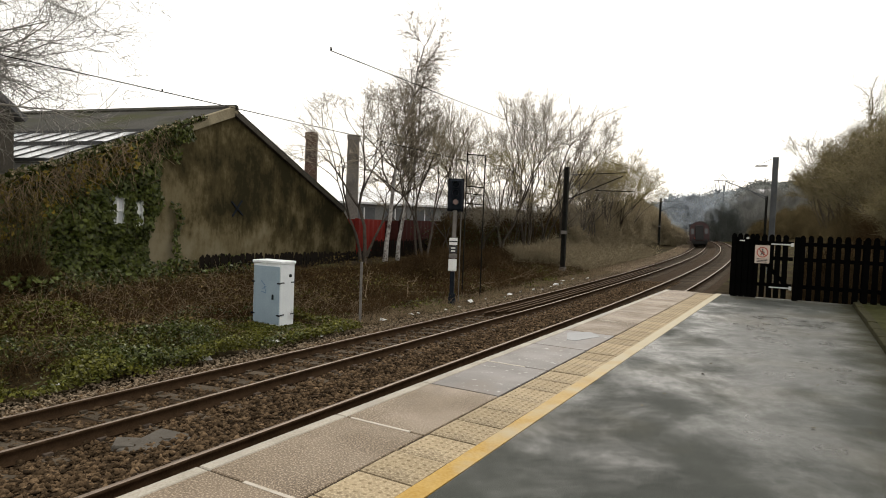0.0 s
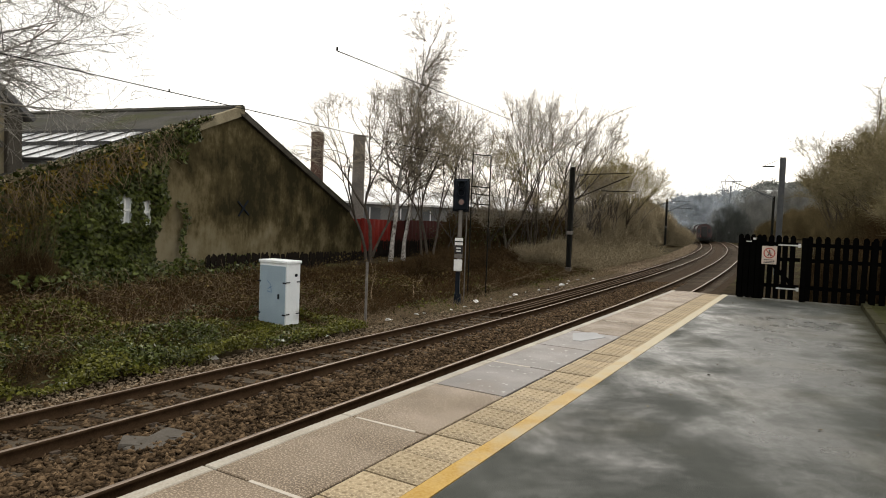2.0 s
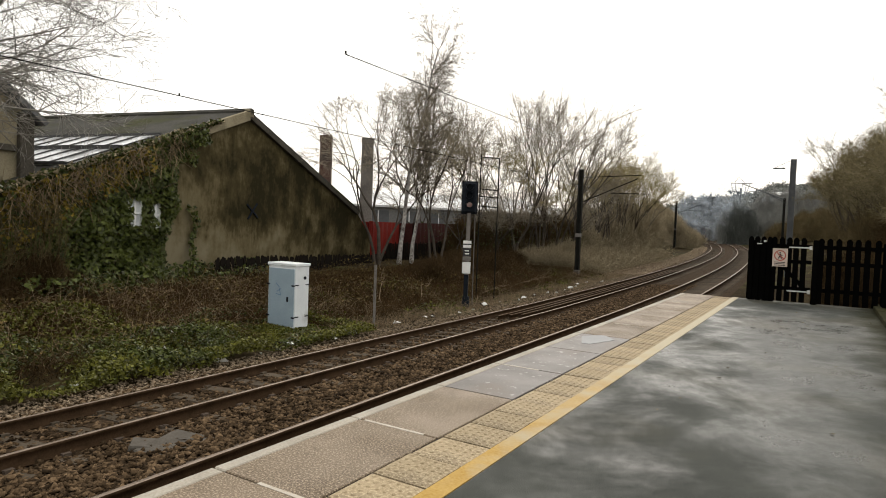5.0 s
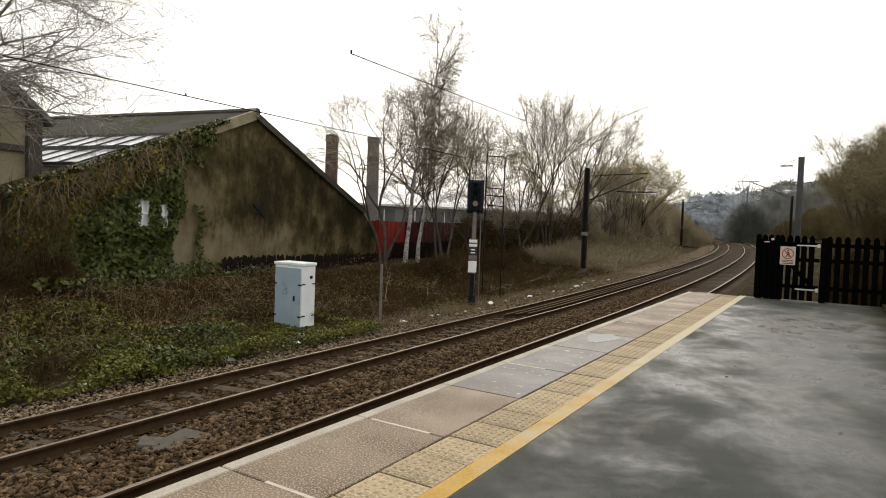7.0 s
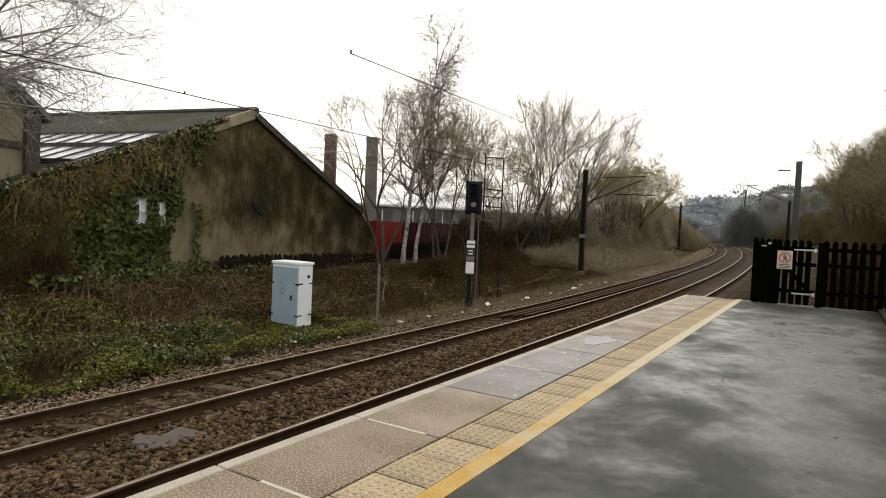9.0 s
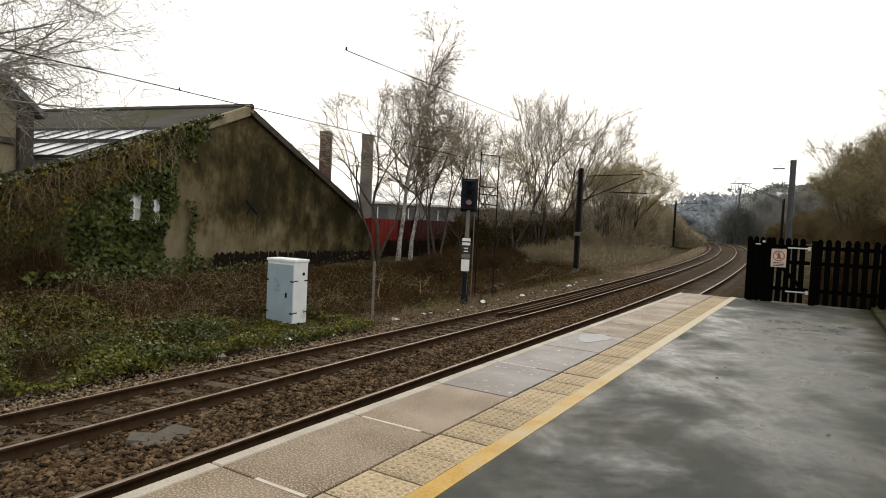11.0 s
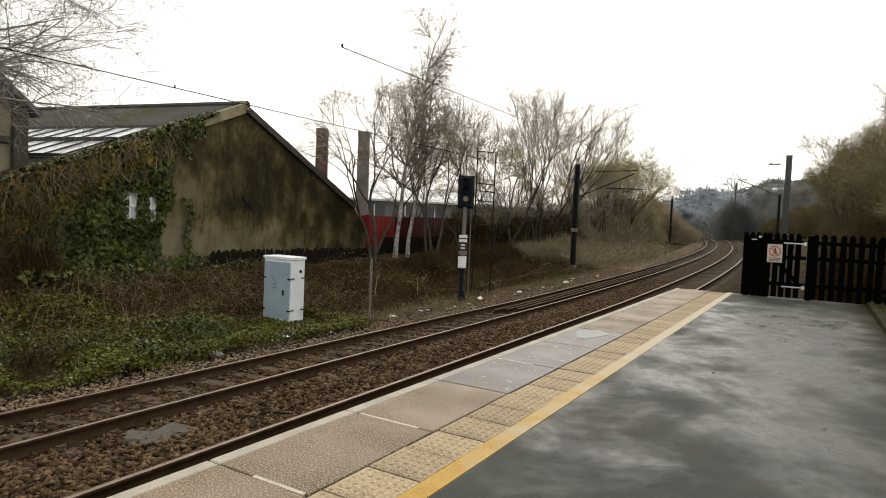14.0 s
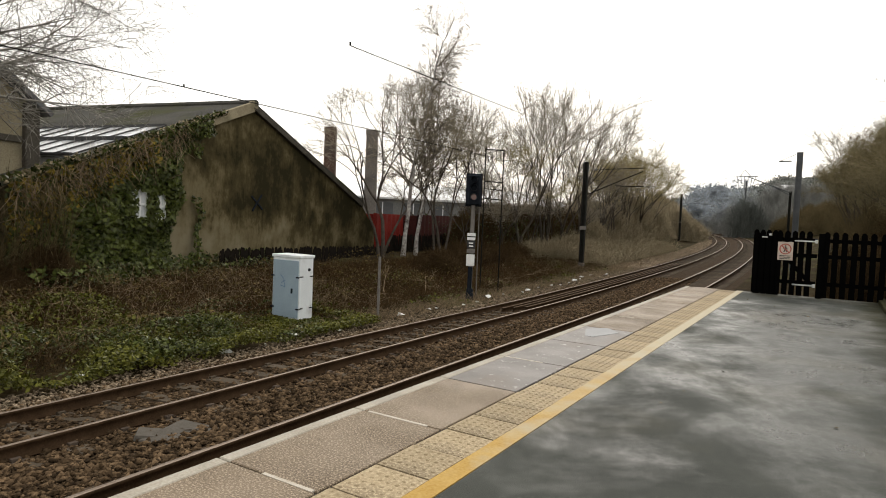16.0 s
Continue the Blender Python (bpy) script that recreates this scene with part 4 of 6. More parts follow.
# ---- chimneys, yard wall, far buildings ----
def chimney(x, y, top, w, material, label, turn):
    c = thing("mill_chimney", label, "chimney", pose(x, y, 0, 0, 0, turn))
    bm = bmesh.new()
    a = [bm.verts.new((sx * w * 0.56, sy * w * 0.56, -1)) for sx, sy in ((-1, -1), (1, -1), (1, 1), (-1, 1))]
    b = [bm.verts.new((sx * w * 0.48, sy * w * 0.48, top - 0.5)) for sx, sy in ((-1, -1), (1, -1), (1, 1), (-1, 1))]
    for i in range(4):
        bm.faces.new((a[i], a[(i + 1) % 4], b[(i + 1) % 4], b[i]))
    part("shaft", bm, material, c)
    part("cap", bx((-w * 0.53, -w * 0.53, top - 0.5), (w * 0.53, w * 0.53, top), 0.04), material, c)
    part("flue_mouth", bx((-w * 0.3, -w * 0.3, top), (w * 0.3, w * 0.3, top + 0.06)), M["joint"], c)
    for k in (1, 2, 3):
        part("iron_band", bx((-w * 0.505, -w * 0.505, top - k * 1.9), (w * 0.505, w * 0.505, top - k * 1.9 + 0.07)), M["dark_stone"], c)


chimney(-36.8, 40.9, 8.9, 0.95, M["brick"], "square red-brown brick mill chimney", 34)
chimney(-34.7, 44.0, 9.0, 1.0, M["grey_brick"], "square sooty grey brick mill chimney", 34)

yard = thing("yard_container", "red corrugated steel container behind the trees", "container", pose(-22.1, 28.6, 0, 0, 0, 8))


def corrugated(name, y0, y1, z0, z1, material, parent):
    n = int((y1 - y0) / 0.14)
    V, F = [], []
    for i in range(n + 1):
        yy, xx = y0 + i * 0.14, 0.05 if i % 4 in (0, 1) else 0.0
        V += [(xx, yy, z0), (xx, yy, z1), (xx - 0.2, yy, z1), (xx - 0.2, yy, z0)]
    for i in range(n):
        a = i * 4
        F += [(a, a + 4, a + 5, a + 1), (a + 1, a + 5, a + 6, a + 2), (a + 2, a + 6, a + 7, a + 3)]
    return raw(name, V, F, material, parent)


corrugated("side_panel", 0, 3.4, -0.7, 1.62, M["red_steel"], yard)
part("corner_post", bx((-0.1, -0.12, -0.7), (0.1, 0.02, 1.65), 0.01), M["red_steel"], yard)
part("container_body", bx((-2.4, 0.02, -0.7), (-0.22, 3.4, 1.6), 0.02), M["red_steel"], yard)
yard2 = thing("yard_container", "dull maroon corrugated steel yard wall behind the trees", "container", pose(-21.6, 32.4, 0, 0, 0, 8))
corrugated("side_panel", 0, 10.5, -0.6, 1.66, M["maroon_steel"], yard2)
part("container_body", bx((-2.4, 0.02, -0.6), (-0.22, 10.4, 1.6), 0.02), M["maroon_steel"], yard2)

works = thing("works_building", "long low works building with a pale sheet roof", "building", pose(-38.5, 45.5, 0.9, 0, 0, -34.5))
part("wall", bx((-9, -2, -2), (0, 25, 2.4)), M["works_wall"], works)
slab_poly("roof_slope", [(0.4, -2.3, 2.4), (0.4, 25.3, 2.4), (-9.4, 25.3, 4.2), (-9.4, -2.3, 4.2)], 0.2, M["white_window"], works)
for k in range(8):
    w = new("window")
    w.parent = works
    part("pane", bx((0.005, -0.9 + k * 3.2, 0.6), (0.05, 1.3 + k * 3.2, 1.9)), M["dark_pane"], w)
    part("window_frame", bx((0.052, 0.15 + k * 3.2, 0.6), (0.09, 0.25 + k * 3.2, 1.9)), M["white_window"], w)


def far_house(x, y, z, w, d, h, turn, wall, roof, label):
    c = thing("far_house", label, "house", pose(x, y, z, 0, 0, turn))
    bm = prism([(-w / 2, -3), (w / 2, -3), (w / 2, h), (0, h + w * 0.35), (-w / 2, h)], d)
    part("wall", bm, wall, c)
    for s in (-1, 1):
        slab_poly("roof", [(0, -0.2, h + w * 0.35 + 0.12), (s * (w / 2 + 0.3), -0.2, h), (s * (w / 2 + 0.3), d + 0.2, h), (0, d + 0.2, h + w * 0.35 + 0.12)], 0.15, roof, c)
    for a in (-0.25, 0.25):
        part("window", bx((a * w - 0.5, -0.05, h - 1.7), (a * w + 0.5, -0.003, h - 0.5)), M["dark_pane"], c)


far_house(-27.6, 86, 0, 5.0, 9, 3.0, 10, M["white_window"], M["slate"], "white gabled house beyond the trees")
far_house(-41, 190, 1.5, 9, 12, 2.2, 10, M["pale_wall"], M["pale_sheet"], "low pale shed beyond the scrub")
far_house(-11.4, 358, 22.3, 5.5, 11, 0.6, 86, M["hill"], M["white_window"], "pale-roofed shed on the hillside")
far_house(-17, 205, 1.5, 7, 8, 3.0, 70, M["grey_brick"], M["slate"], "dark stone house below the hillside")

# dark yard fence under the gable
yf = thing("yard_fence", "rotting dark wooden pale fence along the railway boundary", "fence")
fm = pale(1.3, 0.12, 0.025)
fm.materials.clear()
fm.materials.append(M["dark_wood"])
rng = random.Random(21)
for k in range(262):
    y = 14.0 + k * 0.115
    x = -17.35 - min(y - 14, 13) * 0.19
    o = new("pale", fm)
    o.parent = yf
    o.matrix_basis = pose(x, y, -1.12 - min(k, 112) * 0.0022 + max(0, k - 112) * 0.0012 + (0.55 if k > 112 else 0) + rng.uniform(-0.08, 0.05), 0, rng.uniform(-3, 3), 100)
for z in (0.0, 0.6):
    bm = bmesh.new()
    for k in range(6):
        ya, yb = 14 + k * 2.1, 16.1 + k * 2.1
        xa, xb = -17.42 - (ya - 14) * 0.19, -17.42 - (yb - 14) * 0.19
        tube(bm, (xa, ya, z - 0.7 - k * 0.04), (xb, yb, z - 0.74 - k * 0.04), 0.05, sides=4)
    part("fence_rail", bm, M["dark_wood"], yf)


# ---- trackside things ----
cab = thing("location_cabinet", "pale grey-white steel trackside equipment cabinet", "cabinet", pose(-12.02, 12.3, -1.41, 0, 0, 1))
part("body", bx((-1.0, 0.0, 0.0), (0.0, 0.53, 1.69), 0.008), M["cab_white"], cab)
part("roof", bx((-1.03, -0.03, 1.69), (0.03, 0.56, 1.77), 0.012), M["cab_white"], cab)
part("plinth", bx((-1.02, -0.02, -0.12), (0.02, 0.55, 0.0), 0.008), M["slab"], cab)
door = part("door", bx((-0.97, -0.022, 0.05), (-0.03, -0.002, 1.62), 0.006), M["cab_shade"], cab, "steel door, its shade painted as pale blue-grey")
part("handle", bx((-0.28, -0.05, 0.72), (-0.22, -0.0225, 0.86), 0.006), M["black_metal"], door)
for z in (0.3, 1.17):
    for px in (-0.98, -0.05):
        part("latch", bx((px - 0.06, -0.04, z - 0.02), (px + 0.07, -0.0225, z + 0.02), 0.005), M["black_metal"], door)
    for py in (0.06, 0.46):
        part("latch", bx((0.001, py - 0.07, z), (0.022, py + 0.07, z + 0.03), 0.005), M["black_metal"], cab)
part("vent", tb((0.0, 0.36, 1.37), (0.02, 0.36, 1.37), 0.045, 0.045, 10), M["black_metal"], cab)
scr = bmesh.new()
for a in ((-0.52, 1.15, 40), (-0.48, 1.02, -30), (-0.44, 0.98, 70), (-0.5, 0.9, 10)):
    box(scr, (-0.09, -0.001, -0.012), (0.09, 0.001, 0.012), 0, pose(a[0] - 0.1, -0.0235, a[1], 0, a[2], 0))
part("paint_scrawl", scr, M["blue_ink"], door)

SX, SY = -11.1, 20.2
sig = thing("colour_light_signal", "black-backed railway colour light signal on a grey post", "signal", pose(SX, SY, 0, 0, 0, 24))
part("post", tb((0, 0, -1.45), (0, 0, 2.05), 0.075, 0.075, 12), M["post"], sig)
part("base", tb((0, 0, -1.5), (0, 0, -1.05), 0.16, 0.12, 12), M["black_metal"], sig)
part("cable_box", bx((-0.09, -0.1, -1.1), (0.07, 0.14, -0.24), 0.01), M["black_metal"], sig)
head = part("signal_head", bx((-0.24, -0.16, 2.05), (0.26, 0.06, 3.17), 0.05), M["black_metal"], sig)
part("backboard", bx((-0.30, 0.065, 2.0), (0.30, 0.085, 3.22), 0.02), M["black_metal"], sig)
for z in (2.35, 2.68, 2.98):
    hood = bmesh.new()
    tube(hood, (0.02, -0.16, z), (0.02, -0.36, z + 0.01), 0.12, 0.125, 14, cap=False)
    part("hood", hood, M["black_metal"], head)
part("lens", tb((0.02, -0.16, 2.35), (0.02, -0.19, 2.35), 0.10, 0.10, 14), M["lens"], head)
plates = ((0.76, 1.02, "white_plate"), (0.45, 0.74, "ink"), (0.28, 0.43, "post"), (-0.19, 0.23, "white_plate"))
for i, (z0, z1, mt) in enumerate(plates):
    part("number_plate" if i < 3 else "telephone_box", bx((-0.16, -0.125 if i < 3 else -0.2, z0), (0.14, -0.09, z1), 0.006), M[mt], sig)
for z in (0.89, 0.65, 0.54):
    part("plate_bar", bx((-0.09 if z < 0.8 else -0.155, -0.131, z - 0.025), (0.07 if z < 0.8 else 0.135, -0.1265, z + 0.02)), M["white_plate"] if z < 0.8 else M["ink"], sig)
part("ladder_rail", tb((0.22, 0.3, -1.4), (0.22, 0.1, 2.9), 0.02, 0.02, 6), M["post"], sig)

# the wire-mesh frame of a second signal structure behind
cage = thing("ladder_cage", "tall dark steel frame with mesh beside the signal", "frame", pose(-11.62, 22.67, 0.35, 0, 0, 20))
for px in (-0.32, 0.42):
    part("upright", tb((px, 0, -1.75), (px, 0, 4.15 if px < 0 else 4.0), 0.025, 0.025, 6), M["mast"], cage)
for z in (2.05, 2.45, 2.75, 4.05):
    part("crossbar", tb((-0.32, 0, z), (0.42, 0, z - 0.05), 0.02, 0.02, 6), M["mast"], cage)
for k in range(4):
    part("wire", tb((-0.2 + k * 0.16, 0, 2.05), (-0.2 + k * 0.16, 0, 4.03), 0.006, 0.006, 4), M["mast"], cage)

mp = thing("marker_post", "thin grey marker post standing in the verge", "post")
part("shaft", bx((-0.032, -0.032, -1.5), (0.032, 0.032, 0.33), 0.006, pose(-11.0, 14.5, 0, 0, 0, 20)), M["post"], mp)


# ---- overhead line ----
def ole_mast(x, y, top, w, material, label, arm=0.0, bands=()):
    z0 = on_ground(x, y)
    m = thing("catenary_mast", label, "mast", pose(x, y, 0, 0, 0, 0), group="overhead line masts")
    a, b, c = w / 2, w * 0.38, w * 0.06
    sec = [(-a, -a), (-b, -a), (-b, -c), (b, -c), (b, -a), (a, -a), (a, a), (b, a), (b, c), (-b, c), (-b, a), (-a, a)]
    bm = bmesh.new()
    lo, hi = ([bm.verts.new((px, py, z)) for px, py in sec] for z in (z0 - 0.3, top))
    for i in range(12):
        bm.faces.new((lo[i], lo[(i + 1) % 12], hi[(i + 1) % 12], hi[i]))
    bm.faces.new(hi)
    part("column", bm, material, m)
    for z in bands:
        part("band", bx((-w * 0.62, -w * 0.62, z), (w * 0.62, w * 0.62, z + 0.22), 0.01), M["post"], m)
    if arm:
        s = 1 if arm > 0 else -1
        za = top - 0.5
        part("stay_tube", tb((s * w / 2, 0, za), (arm, 0, za + 0.1), 0.022, 0.02, 6), M["mast"], m)
        part("bracket_tube", tb((s * w / 2, 0, za - 1.5), (arm * 0.95, 0, za - 0.1), 0.03, 0.026, 6), M["mast"], m)
        part("register_arm", tb((arm * 0.5, 0, za - 0.95), (arm * 1.15, 0, za - 1.0), 0.025, 0.02, 6), M["mast"], m)
        for k in range(3):
            part("insulator", tb((s * (w / 2 + 0.25 + k * 0.12), 0, za + 0.01), (s * (w / 2 + 0.31 + k * 0.12), 0, za + 0.015), 0.08, 0.08, 8), M["post"], m)
    return m


ole_mast(-12.6, 37.0, 5.3, 0.26, M["mast"], "dark steel catenary mast with a cantilever arm", 3.6, (1.15, -1.1))
ole_mast(-19.0, 101.0, 6.7, 0.3, M["mast"], "dark steel catenary mast with a cantilever arm", 3.4, (2.2,))
wide = ole_mast(-1.55, 45.0, 6.55, 0.34, M["grey_mast"], "thick grey steel catenary mast with a short bracket")
part("bracket", bx((-1.15, -0.03, 5.95), (-0.45, 0.03, 6.03), 0.01), M["mast"], wide)
part("bracket_stay", tb((-0.17, 0, 6.45), (-1.1, 0, 6.0), 0.015, 0.015, 5), M["mast"], wide)
thin = ole_mast(-3.45, 80.0, 6.05, 0.26, M["mast"], "dark steel catenary mast with a raking arm")
part("raking_arm", tb((0, 0, 5.9), (-4.4, 0, 7.7), 0.07, 0.05, 6), M["grey_mast"], thin)
part("raking_arm", tb((0, 0, 5.6), (-1.6, 0, 6.5), 0.05, 0.05, 6), M["grey_mast"], thin)
ole_mast(-40.0, 190.0, 9.0, 0.3, M["mast"], "dark steel catenary mast with a cantilever arm", 3.4)
ole_mast(-15.0, 150.0, 12.2, 0.3, M["grey_mast"], "tall grey steel anchor mast with lattice head")
lat = thing("portal_head", "lattice steel crosshead above the far tracks", "gantry", pose(-15.0, 149.5, 0))
for k in range(6):
    part("lattice_bar", tb((-1.9 + k * 0.76, 0, 13.2), (-1.2 + k * 0.48, 0, 10.0 + (k % 2)), 0.06, 0.06, 5), M["grey_mast"], lat)
part("lattice_bar", tb((-2.0, 0, 13.2), (2.3, 0, 13.1), 0.09, 0.09, 5), M["grey_mast"], lat)
part("lattice_bar", tb((-1.2, 0, 13.2), (-0.4, 0, 14.6), 0.06, 0.06, 5), M["grey_mast"], lat)
part("lattice_bar", tb((-0.4, 0, 14.6), (0.8, 0, 13.2), 0.06, 0.06, 5), M["grey_mast"], lat)


def wire(u, z, y0, y1, r, label, droppers=()):
    w = thing("contact_wire", label, "wire", group="overhead wires")
    ys = np.concatenate([np.arange(y0, min(40, y1), 1.5), np.arange(40, y1, 5)])
    pts = [Vector((u - float(shift(a)), a, z + float(grade(a)))) for a in ys]
    bm = bmesh.new()
    rings = [[bm.verts.new(p + Vector((math.cos(i * math.tau / 5) * r, 0, math.sin(i * math.tau / 5) * r))) for i in range(5)] for p in pts]
    for a, b in zip(rings, rings[1:]):
        for i in range(5):
            bm.faces.new((a[i], a[(i + 1) % 5], b[(i + 1) % 5], b[i]))
    part("wire", bm, M["mast"], w)
    for a in droppers:
        part("clip", bx((u - 0.008, a - 0.01, z), (u + 0.008, a + 0.01, z + 0.04), 0.002), M["mast"], w)


wire(-8.15, 3.31, -12, 220, 0.0075, "dark contact wire strung over the far track", (5.85,))
wire(-4.7, 3.45, 5.5, 220, 0.006, "dark contact wire strung over the near track", (5.5,))


# ---- bare trees ----
def branch(rng, segs, p, d, length, r, level, top, cfg):
    n = cfg["n0"] if level == 0 else 5 if level < 2 else 3
    step = length / n
    for i in range(n):
        w = cfg["wob"] * (0.65 if level == 0 else 1)
        d = d + Vector((rng.gauss(0, w), rng.gauss(0, w), rng.gauss(0, w) + cfg["lift"][min(level, 3)]))
        d.normalize()
        q = p + d * step
        ra, rb = r * (1 - i / n * 0.75), r * (1 - (i + 1) / n * 0.75)
        segs[0 if level == 0 else 1].append((*p, *q, max(ra, cfg["min"]), max(rb, cfg["min"])))
        if level < top and (i > 0 or level > 0):
            for _ in range(cfg["kids"][level]):
                if level == 0 and i / n < cfg["bare"]:
                    continue
                side = Vector((rng.gauss(0, 1), rng.gauss(0, 1), rng.gauss(0, 0.4)))
                side = (side - d * side.dot(d)).normalized()
                a = rng.uniform(*cfg["fork"])
                nd = d * math.cos(a) + side * math.sin(a)
                branch(rng, segs, q.copy(), nd, length * rng.uniform(*cfg["ratio"][level]) * (1 - cfg["taper"] * i / n), rb * 0.62, level + 1, top, cfg)
        p = q


BIRCH = dict(wob=0.10, lift=(0.03, 0.07, -0.03, -0.16), kids=(4, 3, 3, 0), bare=0.2, fork=(0.45, 0.95), ratio=((0.28, 0.42), (0.38, 0.6), (0.4, 0.7)), min=0.0042, n0=9, taper=0.6)
SPREAD = dict(wob=0.13, lift=(0.02, 0.03, 0.0, -0.02), kids=(3, 3, 3, 0), bare=0.2, fork=(0.5, 1.1), ratio=((0.4, 0.62),) * 3, min=0.007, n0=5, taper=0.35)


def trunk_part(rows, bark, parent, sides=7):
    """One connected, tapered, slightly bent stem."""
    pts = [Vector(rows[0][:3])] + [Vector(q[3:6]) for q in rows]
    rad = [rows[0][6] * 1.25] + [q[7] for q in rows]
    bm = bmesh.new()
    rings = [[bm.verts.new(p + Vector((math.cos(i * math.tau / sides), math.sin(i * math.tau / sides), 0)) * r) for i in range(sides)] for p, r in zip(pts, rad)]
    for a, b in zip(rings, rings[1:]):
        for i in range(sides):
            bm.faces.new((a[i], a[(i + 1) % sides], b[(i + 1) % sides], b[i]))
    part("trunk", bm, bark, parent, smooth=True)


def tree(name, label, x, y, h, r, seed, cfg, bark, twigs, lean=(0, 0), stems_n=1, top=3, buds=None, z=None):
    t = thing(name, label, "tree", pose(x, y, on_ground(x, y) - 0.1 if z is None else z))
    rng = random.Random(seed)
    segs = [[], []]
    for k in range(stems_n):
        o = Vector((rng.uniform(-0.35, 0.35), rng.uniform(-0.35, 0.35), 0)) if k else Vector((0, 0, 0))
        d = Vector((lean[0] + (rng.gauss(0, 0.13) if k else 0), lean[1] + (rng.gauss(0, 0.13) if k else 0), 1)).normalized()
        branch(rng, segs, o, d, h * (rng.uniform(0.7, 0.95) if k else 1.0), r * (0.75 if k else 1), 0, top, cfg)
    for k in range(stems_n):
        trunk_part(segs[0][k * cfg["n0"]:(k + 1) * cfg["n0"]], bark, t)
    stems("crown", segs[1], twigs, t)
    if buds is not None:
        ends = np.array([s[3:6] for s in segs[1]])
        g = np.random.default_rng(seed)
        pick = ends[g.integers(0, len(ends), int(len(ends) * buds[1]))] + g.normal(0, 0.12, (int(len(ends) * buds[1]), 3))
        leaves("foliage", pick, buds[2], buds[0], t, rng=g)
    return t


def grow(rng, segs, p, d, length, r, depth, top, spread, lift, fine):
    """A limb that forks again and again; fine twigs stand off the younger wood."""
    for i in range(3):
        d = (d + Vector((rng.gauss(0, 0.14), rng.gauss(0, 0.14), rng.gauss(0, 0.1) + lift))).normalized()
        q = p + d * (length / 3)
        ra, rb = r * (1 - i * 0.1), r * (1 - (i + 1) * 0.1)
        segs[0 if depth == 0 else 1 if depth < 3 else 2].append((*p, *q, max(ra, 0.006), max(rb, 0.005)))
        if depth >= 2:
            for _ in range(fine):
                side = Vector((rng.gauss(0, 1), rng.gauss(0, 1), rng.gauss(0, 0.7)))
                nd = (d * rng.uniform(0.2, 0.9) + side.normalized()).normalized()
                ln = rng.uniform(0.25, 0.75)
                a = p.lerp(q, rng.random())
                b = a + nd * ln * 0.6
                nd = (nd + Vector((rng.gauss(0, 0.25), rng.gauss(0, 0.25), 0.22))).normalized()
                segs[2] += [(*a, *b, 0.0055, 0.0045), (*b, *(b + nd * ln * 0.5), 0.0045, 0.003)]
        p = q
    if depth < top:
        k = 3 if rng.random() < 0.32 else 2
        a0 = rng.uniform(0, math.tau)
        u = d.orthogonal().normalized()
        v = d.cross(u)
        for j in range(k):
            az = a0 + j * math.tau / k + rng.uniform(-0.5, 0.5)
            ang = rng.uniform(0.25, 0.65) * spread * (0.6 if j == 0 else 1.0)
            nd = d * math.cos(ang) + (u * math.cos(az) + v * math.sin(az)) * math.sin(ang)
            grow(rng, segs, p.copy(), nd, length * rng.uniform(0.66, 0.86), r * (0.7 if j == 0 else 0.54), depth + 1, top, spread, lift, fine)


def forked_tree(name, label, x, y, h, r, seed, bark, twigs, lean=(0, 0), stems_n=1, spread=1.0, top=5, fine=3, lift=0.015, buds=None, splay=0.16):
    """A leafless tree of one or more forking stems, with its limbs and its fine crown."""
    t = thing(name, label, "tree", pose(x, y, on_ground(x, y) - 0.1))
    rng = random.Random(seed)
    trunks, limbs, crown = [], [], []
    for k in range(stems_n):
        segs = [[], [], []]
        o = Vector((rng.uniform(-0.4, 0.4), rng.uniform(-0.4, 0.4), 0)) if k else Vector((0, 0, 0))
        d = Vector((lean[0] + (rng.gauss(0, splay) if k else 0), lean[1] + (rng.gauss(0, splay) if k else 0), 1)).normalized()
        grow(rng, segs, o, d, h * 0.27 * rng.uniform(0.8, 1.15), r * (0.8 if k else 1), 0, top, spread, lift, fine)
        g = h * (rng.uniform(0.75, 0.97) if k else 1.0) / max(q[5] for q in segs[2])
        segs = [[tuple(v * g for v in q[:6]) + q[6:] for q in rows] for rows in segs]
        trunks.append(segs[0])
        limbs += segs[1]
        crown += segs[2]
    for rows in trunks:
        trunk_part(rows, bark, t, 6)
    ob = stems("crown", limbs + crown, [twigs, bark], t)
    ob.data.polygons.foreach_set("material_index", np.repeat(np.array([1, 0], dtype=np.int32), [3 * len(limbs), 3 * len(crown)]))
    if buds is not None:
        g = np.random.default_rng(seed)
        ends = np.array([q[3:6] for q in crown])
        n = int(len(ends) * buds[1])
        leaves("foliage", ends[g.integers(0, len(ends), n)] + g.normal(0, 0.07, (n, 3)), buds[2], buds[0], t, rng=g)
    return t


tree("birch_tree", "tall bare silver birch with drooping twigs", -18.4, 26.2, 11.0, 0.12, 2, BIRCH, M["birch_bark"], M["twig_red"], (-0.03, -0.02))
tree("birch_tree", "bare silver birch with a pale leaning trunk", -18.7, 27.8, 9.8, 0.11, 9, BIRCH, M["birch_bark"], M["twig_red"], (0.06, 0.05))
BANK = "bare grey multi-stemmed tree on the bank"
forked_tree("bare_tree", "dark bare tree with forked trunk beside the shed", -18.5, 24.6, 9.7, 0.11, 5, M["bark"], M["twig"], (0.12, 0.10), 3, 0.92, 5, 3, splay=0.12)
forked_tree("bare_tree", "dark bare tree with wide forked limbs behind the signal", -17.2, 28.0, 9.2, 0.10, 12, M["bark"], M["twig"], (0.02, 0.03), 3, 0.88, 5, 2, splay=0.12)
